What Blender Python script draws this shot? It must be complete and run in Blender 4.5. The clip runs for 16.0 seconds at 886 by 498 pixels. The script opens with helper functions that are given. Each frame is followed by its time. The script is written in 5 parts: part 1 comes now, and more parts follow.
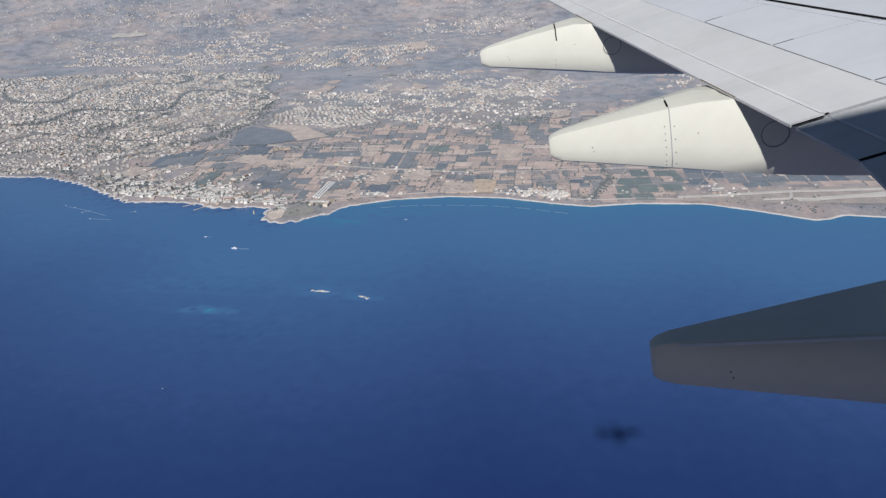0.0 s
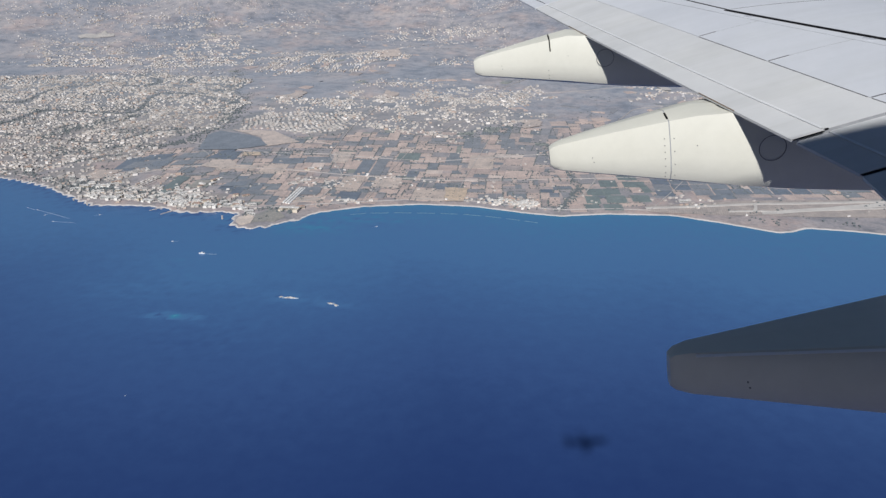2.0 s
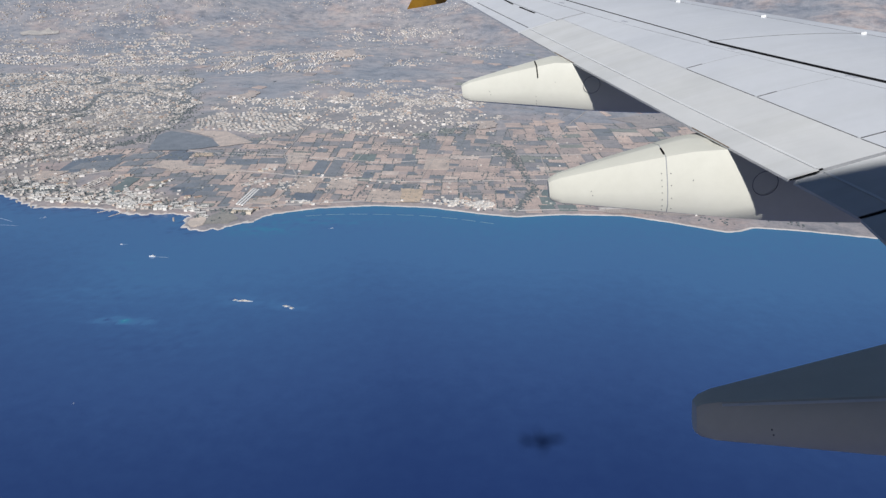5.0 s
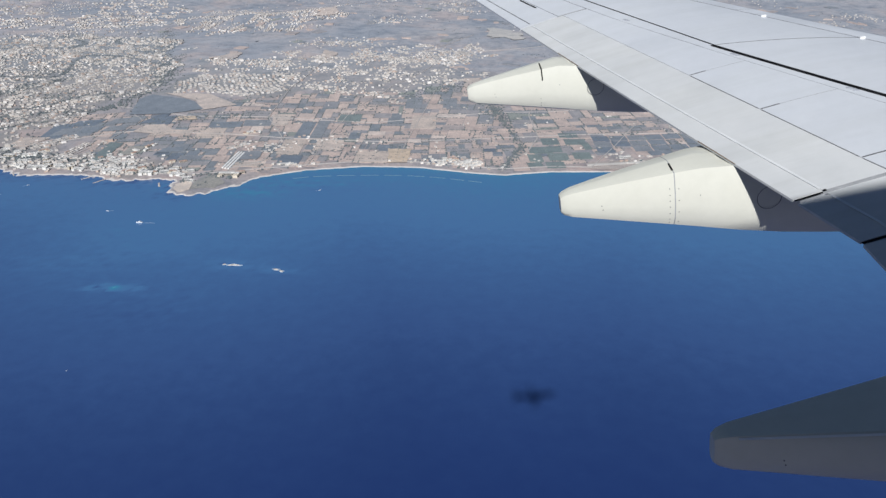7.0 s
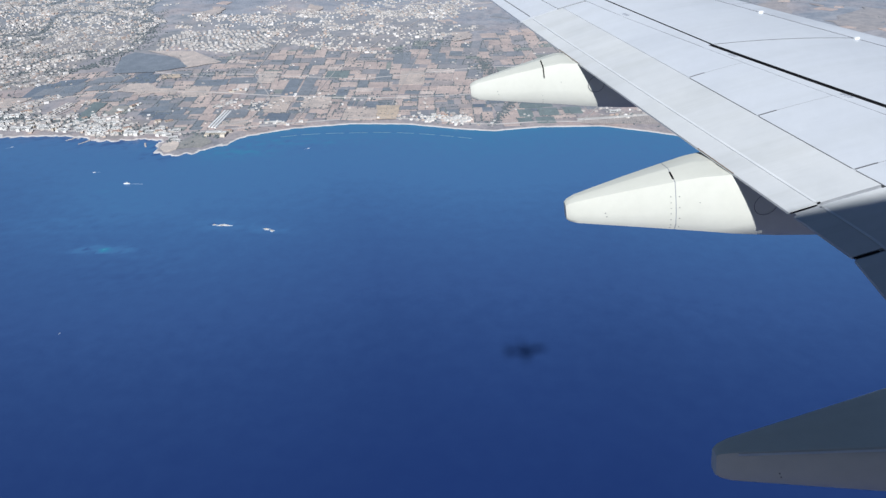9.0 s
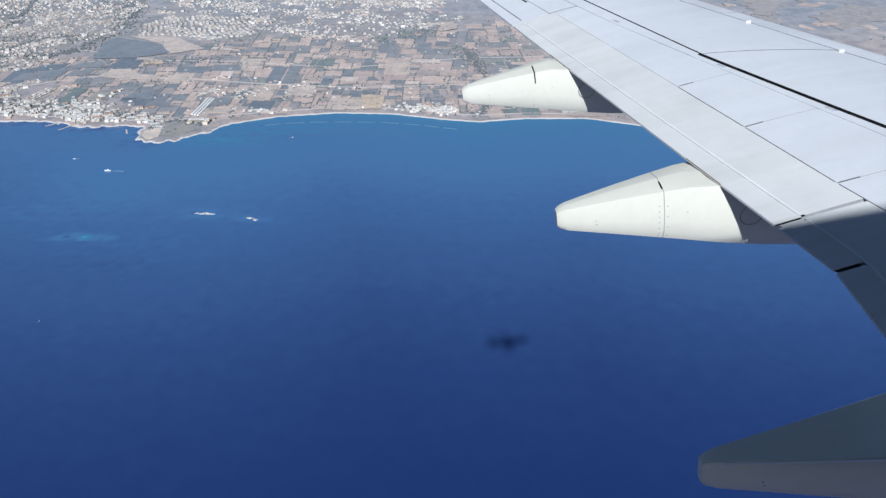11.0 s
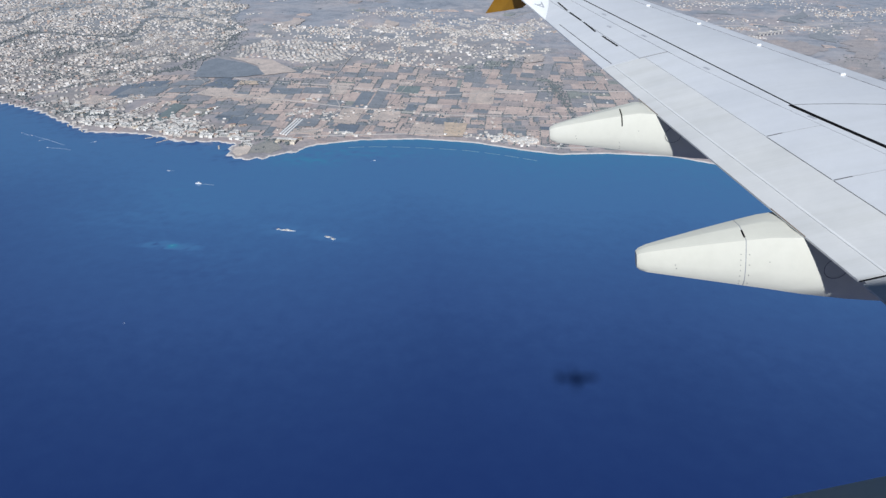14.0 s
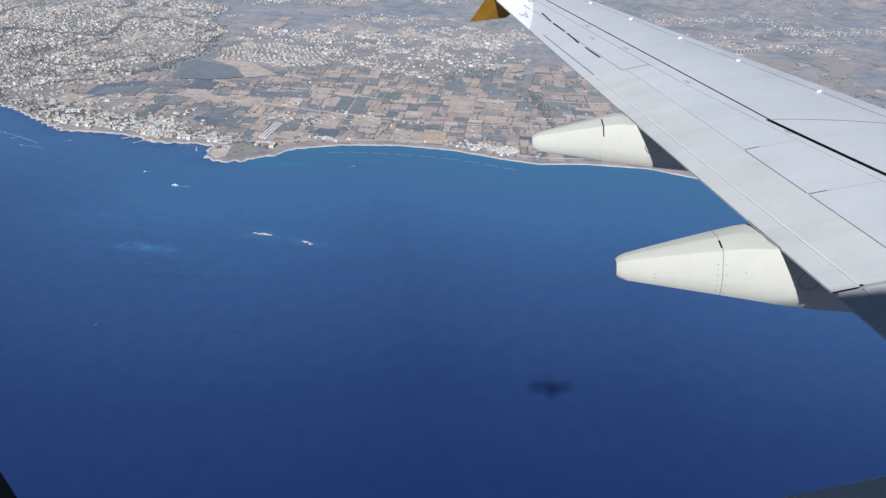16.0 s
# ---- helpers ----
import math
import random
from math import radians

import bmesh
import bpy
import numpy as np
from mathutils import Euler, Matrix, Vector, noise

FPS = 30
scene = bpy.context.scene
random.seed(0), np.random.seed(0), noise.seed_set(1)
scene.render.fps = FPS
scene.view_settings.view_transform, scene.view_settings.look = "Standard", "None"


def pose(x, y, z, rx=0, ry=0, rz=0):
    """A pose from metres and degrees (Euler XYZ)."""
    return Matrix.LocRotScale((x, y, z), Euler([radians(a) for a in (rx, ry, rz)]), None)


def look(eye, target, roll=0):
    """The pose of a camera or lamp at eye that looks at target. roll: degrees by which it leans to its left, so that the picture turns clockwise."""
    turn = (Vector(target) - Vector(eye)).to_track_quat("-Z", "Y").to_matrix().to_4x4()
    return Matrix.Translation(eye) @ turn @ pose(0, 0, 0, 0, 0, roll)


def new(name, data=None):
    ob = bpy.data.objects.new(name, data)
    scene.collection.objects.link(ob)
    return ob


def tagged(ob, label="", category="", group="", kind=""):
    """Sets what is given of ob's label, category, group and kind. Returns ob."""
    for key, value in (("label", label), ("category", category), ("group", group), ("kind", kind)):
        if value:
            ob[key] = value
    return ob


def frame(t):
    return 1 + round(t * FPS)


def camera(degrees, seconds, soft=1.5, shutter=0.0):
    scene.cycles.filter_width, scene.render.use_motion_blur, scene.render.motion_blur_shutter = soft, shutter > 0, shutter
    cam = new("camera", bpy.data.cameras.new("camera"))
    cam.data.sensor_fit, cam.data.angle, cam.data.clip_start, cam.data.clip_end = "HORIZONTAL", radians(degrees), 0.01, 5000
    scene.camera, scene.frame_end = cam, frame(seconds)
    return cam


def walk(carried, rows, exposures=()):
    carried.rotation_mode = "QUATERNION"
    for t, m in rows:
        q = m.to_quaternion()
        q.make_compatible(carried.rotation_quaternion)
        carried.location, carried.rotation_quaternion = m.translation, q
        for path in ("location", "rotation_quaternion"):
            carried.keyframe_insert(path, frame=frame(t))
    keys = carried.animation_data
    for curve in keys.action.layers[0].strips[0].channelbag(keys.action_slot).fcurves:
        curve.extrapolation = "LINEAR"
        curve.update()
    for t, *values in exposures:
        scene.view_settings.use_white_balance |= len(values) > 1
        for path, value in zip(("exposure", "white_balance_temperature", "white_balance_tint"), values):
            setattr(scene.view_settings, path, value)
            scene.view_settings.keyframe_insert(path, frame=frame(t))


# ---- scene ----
cam = camera(62.6, 16.0, soft=1.42)
PATH = [
    (0.0, 109.311, -11.672, 386.911, 68.471, 1.799, 8.395),
    (0.5, 109.250, -11.675, 386.910, 68.640, 1.395, 7.931),
    (1.0, 109.187, -11.681, 386.908, 68.797, 0.981, 7.451),
    (1.5, 109.123, -11.688, 386.910, 68.954, 0.626, 6.957),
    (2.0, 109.059, -11.693, 386.912, 69.052, 0.290, 6.455),
    (2.5, 108.996, -11.689, 386.913, 69.125, -0.079, 5.963),
    (3.0, 108.940, -11.661, 386.914, 69.088, -0.410, 5.456),
    (3.5, 108.876, -11.661, 386.948, 69.208, -0.689, 4.981),
    (4.0, 108.807, -11.670, 387.009, 69.244, -0.833, 4.429),
    (6.5, 108.467, -11.675, 387.570, 67.329, 0.064, 1.791),
    (7.0, 108.416, -11.701, 387.730, 65.953, 0.205, 1.834),
    (7.5, 108.360, -11.719, 387.896, 64.864, 0.363, 1.600),
    (8.0, 108.311, -11.731, 388.042, 64.036, 0.289, 1.453),
    (8.5, 108.272, -11.747, 388.169, 63.142, 0.307, 1.228),
    (9.0, 108.237, -11.753, 388.270, 62.550, 0.644, 0.819),
    (9.5, 108.207, -11.766, 388.333, 62.152, 0.309, 0.617),
    (12.0, 108.134, -11.792, 388.488, 61.790, -0.484, -0.211),
    (12.5, 108.123, -11.812, 388.505, 61.785, -0.500, 0.041),
    (13.0, 108.101, -11.856, 388.528, 61.807, -0.568, 0.128),
    (13.5, 108.076, -11.973, 388.580, 63.137, -1.130, 4.234),
    (14.0, 108.075, -12.044, 388.613, 63.941, -1.046, 6.734),
    (14.5, 108.057, -12.074, 388.623, 64.111, -1.297, 6.572),
    (15.0, 108.049, -12.086, 388.619, 64.237, -1.731, 6.241),
    (15.5, 108.041, -12.095, 388.610, 64.389, -2.318, 5.907),
    (16.0, 108.033, -12.098, 388.606, 64.554, -2.840, 5.648),
]
AIRCRAFT = pose(118.518, -12.613, 386.012, 3.326, -8.499, 3.152)
walk(cam, [(t, pose(x, y, z, rx, ry, rz)) for t, x, y, z, rx, ry, rz in PATH],
     [(0.0, 0.28, 5960, 11), (4.0, 0.28, 5960, 11), (6.5, 0.37, 5900, 10), (8.5, 0.47, 5680, 9), (9.5, 0.58, 5590, 9), (12.0, 0.48, 5580, 9), (16.0, 0.35, 5740, 10)])

# ---- light ----
SUN_FROM = Vector((-0.087, -0.813, 0.576)).normalized()
world = bpy.data.worlds.new("sky")
scene.world = world
world.use_nodes = True
wn = world.node_tree
sky = wn.nodes.new("ShaderNodeTexSky")
sky.sky_type, sky.sun_disc = "NISHITA", False
sky.sun_elevation = math.asin(SUN_FROM.z)
sky.sun_rotation = math.atan2(SUN_FROM.x, SUN_FROM.y)
sky.altitude, sky.air_density, sky.dust_density = 1500, 1.0, 1.0
wn.links.new(sky.outputs["Color"], wn.nodes["Background"].inputs["Color"])
wn.nodes["Background"].inputs["Strength"].default_value = 0.037
sun_data = bpy.data.lights.new("sun", "SUN")
sun_data.energy, sun_data.angle, sun_data.color = 4.0, radians(1.0), (1.0, 0.95, 0.87)
sun = new("sun", sun_data)
sun.matrix_world = look((0, 0, 400), Vector((0, 0, 400)) - SUN_FROM)

rng = np.random.default_rng(7)


# ---- materials ----
def material(name, rough=0.6, metal=0.0, spec=0.5):
    m = bpy.data.materials.new(name)
    m.use_nodes = True
    b = m.node_tree.nodes["Principled BSDF"]
    b.inputs["Roughness"].default_value, b.inputs["Metallic"].default_value = rough, metal
    b.inputs["Specular IOR Level"].default_value = spec
    return m, m.node_tree, b


def node(nt, kind, **values):
    n = nt.nodes.new("ShaderNode" + kind)
    for k, v in values.items():
        n.inputs[k.replace("_", " ")].default_value = v
    return n


def ramp(nt, stops, constant=False):
    r = nt.nodes.new("ShaderNodeValToRGB")
    r.color_ramp.interpolation = "CONSTANT" if constant else "LINEAR"
    e = r.color_ramp.elements
    while len(e) < len(stops):
        e.new(1.0)
    for s, (p, c) in zip(e, stops):
        s.position, s.color = p, (*c, 1)
    return r


def place(nt):
    return nt.nodes.new("ShaderNodeTexCoord").outputs["Object"]


def noise_of(nt, scale, detail=4, rough=0.6):
    n = node(nt, "TexNoise", Scale=scale, Detail=detail, Roughness=rough)
    nt.links.new(place(nt), n.inputs["Vector"])
    return n.outputs["Fac"]


def mixed(nt, fac, a, b, mode="MIX"):
    m = nt.nodes.new("ShaderNodeMix")
    m.data_type, m.blend_type = "RGBA", mode
    for i, v in ((0, fac), (6, a), (7, b)):
        if hasattr(v, "is_linked"):
            nt.links.new(v, m.inputs[i])
        else:
            m.inputs[i].default_value = v if i == 0 else (*v, 1)
    return m.outputs[2]


def bump(nt, b, height, strength, distance):
    n = node(nt, "Bump", Strength=strength, Distance=distance)
    nt.links.new(height, n.inputs["Height"])
    nt.links.new(n.outputs["Normal"], b.inputs["Normal"])


def grained(name, dark, light, scale, fine, rough=0.6, metal=0.0, relief=0.2, depth=0.01, spec=0.5, grain=0.16):
    """Two tones at a broad and a fine scale, with relief of the fine one."""
    m, nt, b = material(name, rough, metal, spec)
    broad = ramp(nt, [(0.35, dark), (0.65, light)])
    nt.links.new(noise_of(nt, scale), broad.inputs["Fac"])
    f = noise_of(nt, fine, 5, 0.7)
    lo, hi = 1 - grain, 1 + grain / 2
    tone = ramp(nt, [(0.3, (lo, lo, lo)), (0.7, (hi, hi, hi))])
    nt.links.new(f, tone.inputs["Fac"])
    nt.links.new(mixed(nt, 1.0, broad.outputs["Color"], tone.outputs["Color"], "MULTIPLY"), b.inputs["Base Color"])
    bump(nt, b, f, relief, depth)
    return m


def streaked(m, strength=0.04):
    """Faint chordwise dirt streaks, as the airflow leaves them."""
    nt = m.node_tree
    b = nt.nodes["Principled BSDF"]
    old = b.inputs["Base Color"].links[0].from_socket
    mp = nt.nodes.new("ShaderNodeMapping")
    mp.inputs["Scale"].default_value = (0.35, 5.0, 1.0)
    nt.links.new(place(nt), mp.inputs["Vector"])
    n = node(nt, "TexNoise", Scale=1.0, Detail=6, Roughness=0.7)
    nt.links.new(mp.outputs["Vector"], n.inputs["Vector"])
    r = ramp(nt, [(0.38, (1 - strength, 1 - strength, 1 - 1.2 * strength)), (0.55, (1, 1, 1)), (0.75, (1 + strength / 3, 1 + strength / 3, 1 + strength / 3))])
    nt.links.new(n.outputs["Fac"], r.inputs["Fac"])
    nt.links.new(mixed(nt, 1.0, old, r.outputs["Color"], "MULTIPLY"), b.inputs["Base Color"])
    return m


# Aircraft paint
skin_grey = grained("wing_grey_paint", (0.525, 0.537, 0.56), (0.565, 0.575, 0.59), 0.7, 9, 0.42, relief=0.02, depth=0.002, grain=0.03)
flap_grey = grained("flap_grey_paint", (0.52, 0.522, 0.515), (0.58, 0.578, 0.565), 0.9, 7, 0.45, relief=0.02, depth=0.002, grain=0.03)
slat_metal = grained("bare_slat_metal", (0.55, 0.56, 0.58), (0.66, 0.67, 0.69), 1.5, 14, 0.5, 0.15, relief=0.02, depth=0.002, grain=0.03)
fairing_paint = grained("fairing_cream_paint", (0.61, 0.595, 0.51), (0.65, 0.635, 0.55), 1.2, 11, 0.4, relief=0.03, depth=0.002, grain=0.03)
white_paint = grained("white_tip_paint", (0.78, 0.78, 0.76), (0.82, 0.82, 0.80), 2.0, 12, 0.3, relief=0.01, depth=0.002, grain=0.03)
gold_paint = grained("gold_paint", (0.50, 0.24, 0.015), (0.60, 0.31, 0.03), 3.0, 20, 0.35, relief=0.02, depth=0.002, grain=0.03)
streaked(skin_grey)
streaked(flap_grey, 0.065)
streaked(fairing_paint, 0.03)
rib_pale = grained("pale_flap_rib", (0.60, 0.605, 0.60), (0.68, 0.68, 0.67), 2, 12, 0.4, relief=0.02, depth=0.002, grain=0.04)
gap_black = grained("gap_black", (0.006, 0.006, 0.007), (0.010, 0.010, 0.011), 3, 20, 0.9, relief=0.1, spec=0.05)
joint_grey = grained("panel_joint_grey", (0.27, 0.275, 0.285), (0.33, 0.335, 0.345), 3, 20, 0.8, relief=0.1, depth=0.002, spec=0.1)
seal_grey = grained("sealant_grey", (0.10, 0.10, 0.11), (0.16, 0.16, 0.16), 5, 30, 0.7, relief=0.1, depth=0.002)
rust_brown = grained("brown_sealant", (0.16, 0.10, 0.06), (0.22, 0.15, 0.10), 4, 30, 0.7, relief=0.1, depth=0.002)
letter_grey = grained("letter_grey", (0.36, 0.37, 0.40), (0.42, 0.43, 0.46), 3, 20, 0.5, relief=0.01)
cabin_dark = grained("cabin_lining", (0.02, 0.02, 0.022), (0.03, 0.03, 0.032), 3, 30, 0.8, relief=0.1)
fuselage_white = grained("fuselage_white_paint", (0.74, 0.74, 0.74), (0.8, 0.8, 0.8), 1.0, 8, 0.35, relief=0.01, grain=0.03)
belly_grey = grained("belly_grey_paint", (0.40, 0.41, 0.43), (0.5, 0.5, 0.52), 1.0, 8, 0.4, relief=0.02, grain=0.03)


def haze_sheen(b, weight=0.22):
    """Bluish sheen standing in for haze over the land, strongest at a flat angle."""
    b.inputs["Sheen Weight"].default_value, b.inputs["Sheen Roughness"].default_value = weight, 0.6
    b.inputs["Sheen Tint"].default_value = (0.80, 0.90, 1.0, 1)


def land_material():
    """Dry scrub, bare earth and dark maquis; sand and pale rock along the shore."""
    m, nt, b = material("dry_land", 0.9, spec=0.1)
    haze_sheen(b)
    n1, n2, n3 = noise_of(nt, 0.006, 6, 0.65), noise_of(nt, 0.045, 6, 0.7), noise_of(nt, 0.35, 4, 0.7)
    base = ramp(nt, [(0.30, (0.20, 0.21, 0.24)), (0.44, (0.245, 0.245, 0.268)), (0.55, (0.295, 0.275, 0.282)), (0.71, (0.37, 0.33, 0.315))])
    nt.links.new(n1, base.inputs["Fac"])
    scrub = ramp(nt, [(0.38, (0.66, 0.69, 0.72)), (0.52, (0.97, 0.97, 0.97)), (0.70, (1.15, 1.13, 1.1))])
    nt.links.new(n2, scrub.inputs["Fac"])
    c = mixed(nt, 1.0, base.outputs["Color"], scrub.outputs["Color"], "MULTIPLY")
    gully = ramp(nt, [(0.36, (0.74, 0.77, 0.82)), (0.48, (1.0, 1.0, 1.0)), (0.66, (1.16, 1.12, 1.09))])
    nt.links.new(noise_of(nt, 0.017, 7, 0.72), gully.inputs["Fac"])
    c = mixed(nt, 1.0, c, gully.outputs["Color"], "MULTIPLY")
    earth = ramp(nt, [(0.50, (1.0, 1.0, 1.0)), (0.60, (1.14, 1.02, 0.95))])
    nt.links.new(noise_of(nt, 0.011, 6, 0.7), earth.inputs["Fac"])
    c = mixed(nt, 1.0, c, earth.outputs["Color"], "MULTIPLY")
    fine = ramp(nt, [(0.35, (0.82, 0.83, 0.84)), (0.65, (1.13, 1.13, 1.13))])
    nt.links.new(n3, fine.inputs["Fac"])
    c = mixed(nt, 1.0, c, fine.outputs["Color"], "MULTIPLY")
    a = nt.nodes.new("ShaderNodeAttribute")
    a.attribute_name = "shore"
    tm = nt.nodes.new("ShaderNodeAttribute")
    tm.attribute_name = "town"
    yards = ramp(nt, [(0.35, (0.135, 0.145, 0.155)), (0.65, (0.235, 0.225, 0.22))])
    nt.links.new(n2, yards.inputs["Fac"])
    c = mixed(nt, tm.outputs["Fac"], c, yards.outputs["Color"])
    soil = node(nt, "MapRange", From_Min=180.0, From_Max=420.0, To_Min=1.0, To_Max=0.0)
    nt.links.new(a.outputs["Fac"], soil.inputs["Value"])
    warm = mixed(nt, 1.0, c, (1.12, 0.98, 0.88), "MULTIPLY")
    c = mixed(nt, soil.outputs["Result"], c, warm)
    beach = ramp(nt, [(0.0, (1, 1, 1)), (0.5, (1, 1, 1)), (1.0, (0, 0, 0))])
    mr = node(nt, "MapRange", From_Min=0.0, From_Max=2.6)
    nt.links.new(a.outputs["Fac"], mr.inputs["Value"])
    nt.links.new(mr.outputs["Result"], beach.inputs["Fac"])
    sand = ramp(nt, [(0.35, (0.51, 0.46, 0.41)), (0.65, (0.67, 0.62, 0.57))])
    nt.links.new(n2, sand.inputs["Fac"])
    c = mixed(nt, beach.outputs["Color"], c, sand.outputs["Color"])
    nt.links.new(c, b.inputs["Base Color"])
    bump(nt, b, n3, 0.5, 1.8)
    return m


def water_material():
    """Deep blue sea, paler over the shallows and reefs, with haze painted in shorewards."""
    m, nt, b = material("sea_water", 0.22, spec=0.5)
    a = nt.nodes.new("ShaderNodeAttribute")
    a.attribute_name = "shallow_haze"
    n1, n2 = noise_of(nt, 0.012, 6, 0.65), noise_of(nt, 0.09, 5, 0.7)
    add = nt.nodes.new("ShaderNodeMath")
    add.operation = "MULTIPLY_ADD"
    nt.links.new(n2, add.inputs[0])
    add.inputs[1].default_value = 0.36
    add.inputs[2].default_value = 0.82
    s = nt.nodes.new("ShaderNodeMath")
    s.operation = "MULTIPLY"
    nt.links.new(a.outputs["Fac"], s.inputs[0])
    nt.links.new(add.outputs[0], s.inputs[1])
    deep = ramp(nt, [(0.3, (0.0078, 0.0190, 0.096)), (0.7, (0.0088, 0.0215, 0.106))])
    nt.links.new(n1, deep.inputs["Fac"])
    shoal_haze = ramp(nt, [(0.0, (0.014, 0.036, 0.14)), (0.2, (0.062, 0.129, 0.301)), (0.42, (0.066, 0.163, 0.326)), (0.7, (0.050, 0.225, 0.355)), (1.0, (0.15, 0.34, 0.40))])
    nt.links.new(s.outputs[0], shoal_haze.inputs["Fac"])
    cl = node(nt, "MapRange", From_Min=0.0, From_Max=0.36)
    nt.links.new(s.outputs[0], cl.inputs["Value"])
    nt.links.new(mixed(nt, cl.outputs["Result"], deep.outputs["Color"], shoal_haze.outputs["Color"]), b.inputs["Base Color"])
    w = noise_of(nt, 0.55, 5, 0.65)
    bump(nt, b, w, 0.15, 0.45)
    return m


PLOTS = [(0.0, (0.451, 0.345, 0.294)), (0.13, (0.400, 0.305, 0.264)), (0.24, (0.488, 0.375, 0.318)), (0.33, (0.211, 0.205, 0.215)),
         (0.44, (0.322, 0.265, 0.243)), (0.54, (0.436, 0.335, 0.289)), (0.64, (0.252, 0.230, 0.230)), (0.76, (0.457, 0.355, 0.303)), (0.84, (0.550, 0.445, 0.383)), (0.87, (0.165, 0.175, 0.190)), (0.96, (0.227, 0.230, 0.200))]


def plot_material(name, pieces, stops=PLOTS):
    """Tilled and fallow plots, each of its own tone: by object for the pieces, by island for the joined ones."""
    m, nt, b = material(name, 0.95, spec=0.08)
    haze_sheen(b, 0.20)
    src = nt.nodes.new("ShaderNodeObjectInfo").outputs["Random"] if pieces else nt.nodes.new("ShaderNodeNewGeometry").outputs["Random Per Island"]
    r = ramp(nt, stops, True)
    nt.links.new(src, r.inputs["Fac"])
    n1, n2 = noise_of(nt, 0.07, 5, 0.7), noise_of(nt, 0.6, 4, 0.7)
    t1 = ramp(nt, [(0.3, (0.72, 0.74, 0.76)), (0.7, (1.2, 1.18, 1.15))])
    t2 = ramp(nt, [(0.35, (0.78, 0.78, 0.78)), (0.65, (1.15, 1.15, 1.15))])
    nt.links.new(n1, t1.inputs["Fac"])
    nt.links.new(n2, t2.inputs["Fac"])
    c = mixed(nt, 1.0, r.outputs["Color"], t1.outputs["Color"], "MULTIPLY")
    c = mixed(nt, 1.0, c, t2.outputs["Color"], "MULTIPLY")
    rows = node(nt, "TexWave", Scale=0.16, Distortion=1.2, Detail=2.0)
    rows.bands_direction = "X"
    spin = nt.nodes.new("ShaderNodeVectorRotate")
    spin.rotation_type = "Z_AXIS"
    angle = node(nt, "Math")
    angle.operation = "MULTIPLY"
    nt.links.new(src, angle.inputs[0])
    angle.inputs[1].default_value = 17.0
    nt.links.new(place(nt), spin.inputs["Vector"])
    nt.links.new(angle.outputs[0], spin.inputs["Angle"])
    nt.links.new(spin.outputs["Vector"], rows.inputs["Vector"])
    t3 = ramp(nt, [(0.2, (0.92, 0.925, 0.93)), (0.8, (1.05, 1.045, 1.04))])
    nt.links.new(rows.outputs["Fac"], t3.inputs["Fac"])
    nt.links.new(mixed(nt, 1.0, c, t3.outputs["Color"], "MULTIPLY"), b.inputs["Base Color"])
    bump(nt, b, n2, 0.4, 0.72)
    return m


def island_material(name, stops, rough=0.8, scale=0.8):
    m, nt, b = material(name, rough, spec=0.2)
    haze_sheen(b, 0.16)
    r = ramp(nt, stops, True)
    nt.links.new(nt.nodes.new("ShaderNodeNewGeometry").outputs["Random Per Island"], r.inputs["Fac"])
    t = ramp(nt, [(0.3, (0.8, 0.8, 0.8)), (0.7, (1.1, 1.1, 1.1))])
    n = noise_of(nt, scale, 4, 0.7)
    nt.links.new(n, t.inputs["Fac"])
    nt.links.new(mixed(nt, 1.0, r.outputs["Color"], t.outputs["Color"], "MULTIPLY"), b.inputs["Base Color"])
    return m


dry_land = land_material()
sea_water = water_material()
plot_piece, plot_joined = plot_material("field_plot", True), plot_material("field_plots", False)
orchard_dark = plot_material("dark_orchard", True, [(0.0, (0.105, 0.125, 0.16)), (0.3, (0.15, 0.165, 0.19)), (0.65, (0.185, 0.19, 0.205))])
crop_green = plot_material("green_crop", True, [(0.0, (0.125, 0.155, 0.15)), (0.5, (0.145, 0.175, 0.165))])
airfield_earth = plot_material("airfield_earth", True, [(0.0, (0.34, 0.285, 0.25)), (0.5, (0.33, 0.28, 0.245))])
bare_tan = plot_material("bare_tan_earth", True, [(0.0, (0.48, 0.39, 0.33)), (0.5, (0.46, 0.37, 0.31))])
scrub_brown = plot_material("dry_scrub", True, [(0.0, (0.27, 0.245, 0.215)), (0.5, (0.25, 0.23, 0.20))])
ochre_earth = plot_material("ochre_earth", True, [(0.0, (0.56, 0.43, 0.30)), (0.5, (0.50, 0.38, 0.27))])
earth_brown = plot_material("red_brown_earth", True, [(0.0, (0.315, 0.268, 0.252)), (0.5, (0.295, 0.258, 0.245))])
headland_sand = plot_material("headland_sand", True, [(0.0, (0.56, 0.46, 0.38)), (0.5, (0.58, 0.47, 0.385))])
scrub_dark = plot_material("dark_hill_scrub", True, [(0.0, (0.20, 0.205, 0.215)), (0.5, (0.215, 0.215, 0.222))])
quarry_pale = plot_material("pale_quarry_rock", True, [(0.0, (0.44, 0.40, 0.36)), (0.5, (0.46, 0.41, 0.36))])
house_mix = island_material("rendered_house_walls", [(0.0, (0.515, 0.465, 0.416)), (0.3, (0.412, 0.370, 0.338)), (0.5, (0.577, 0.525, 0.475)), (0.70, (0.330, 0.305, 0.283)),
                                                     (0.80, (0.443, 0.340, 0.279)), (0.89, (0.742, 0.690, 0.641))])
tree_mix = island_material("dark_tree_foliage", [(0.0, (0.10, 0.115, 0.122)), (0.4, (0.12, 0.135, 0.137)), (0.75, (0.14, 0.155, 0.15))], 0.9, 2.0)
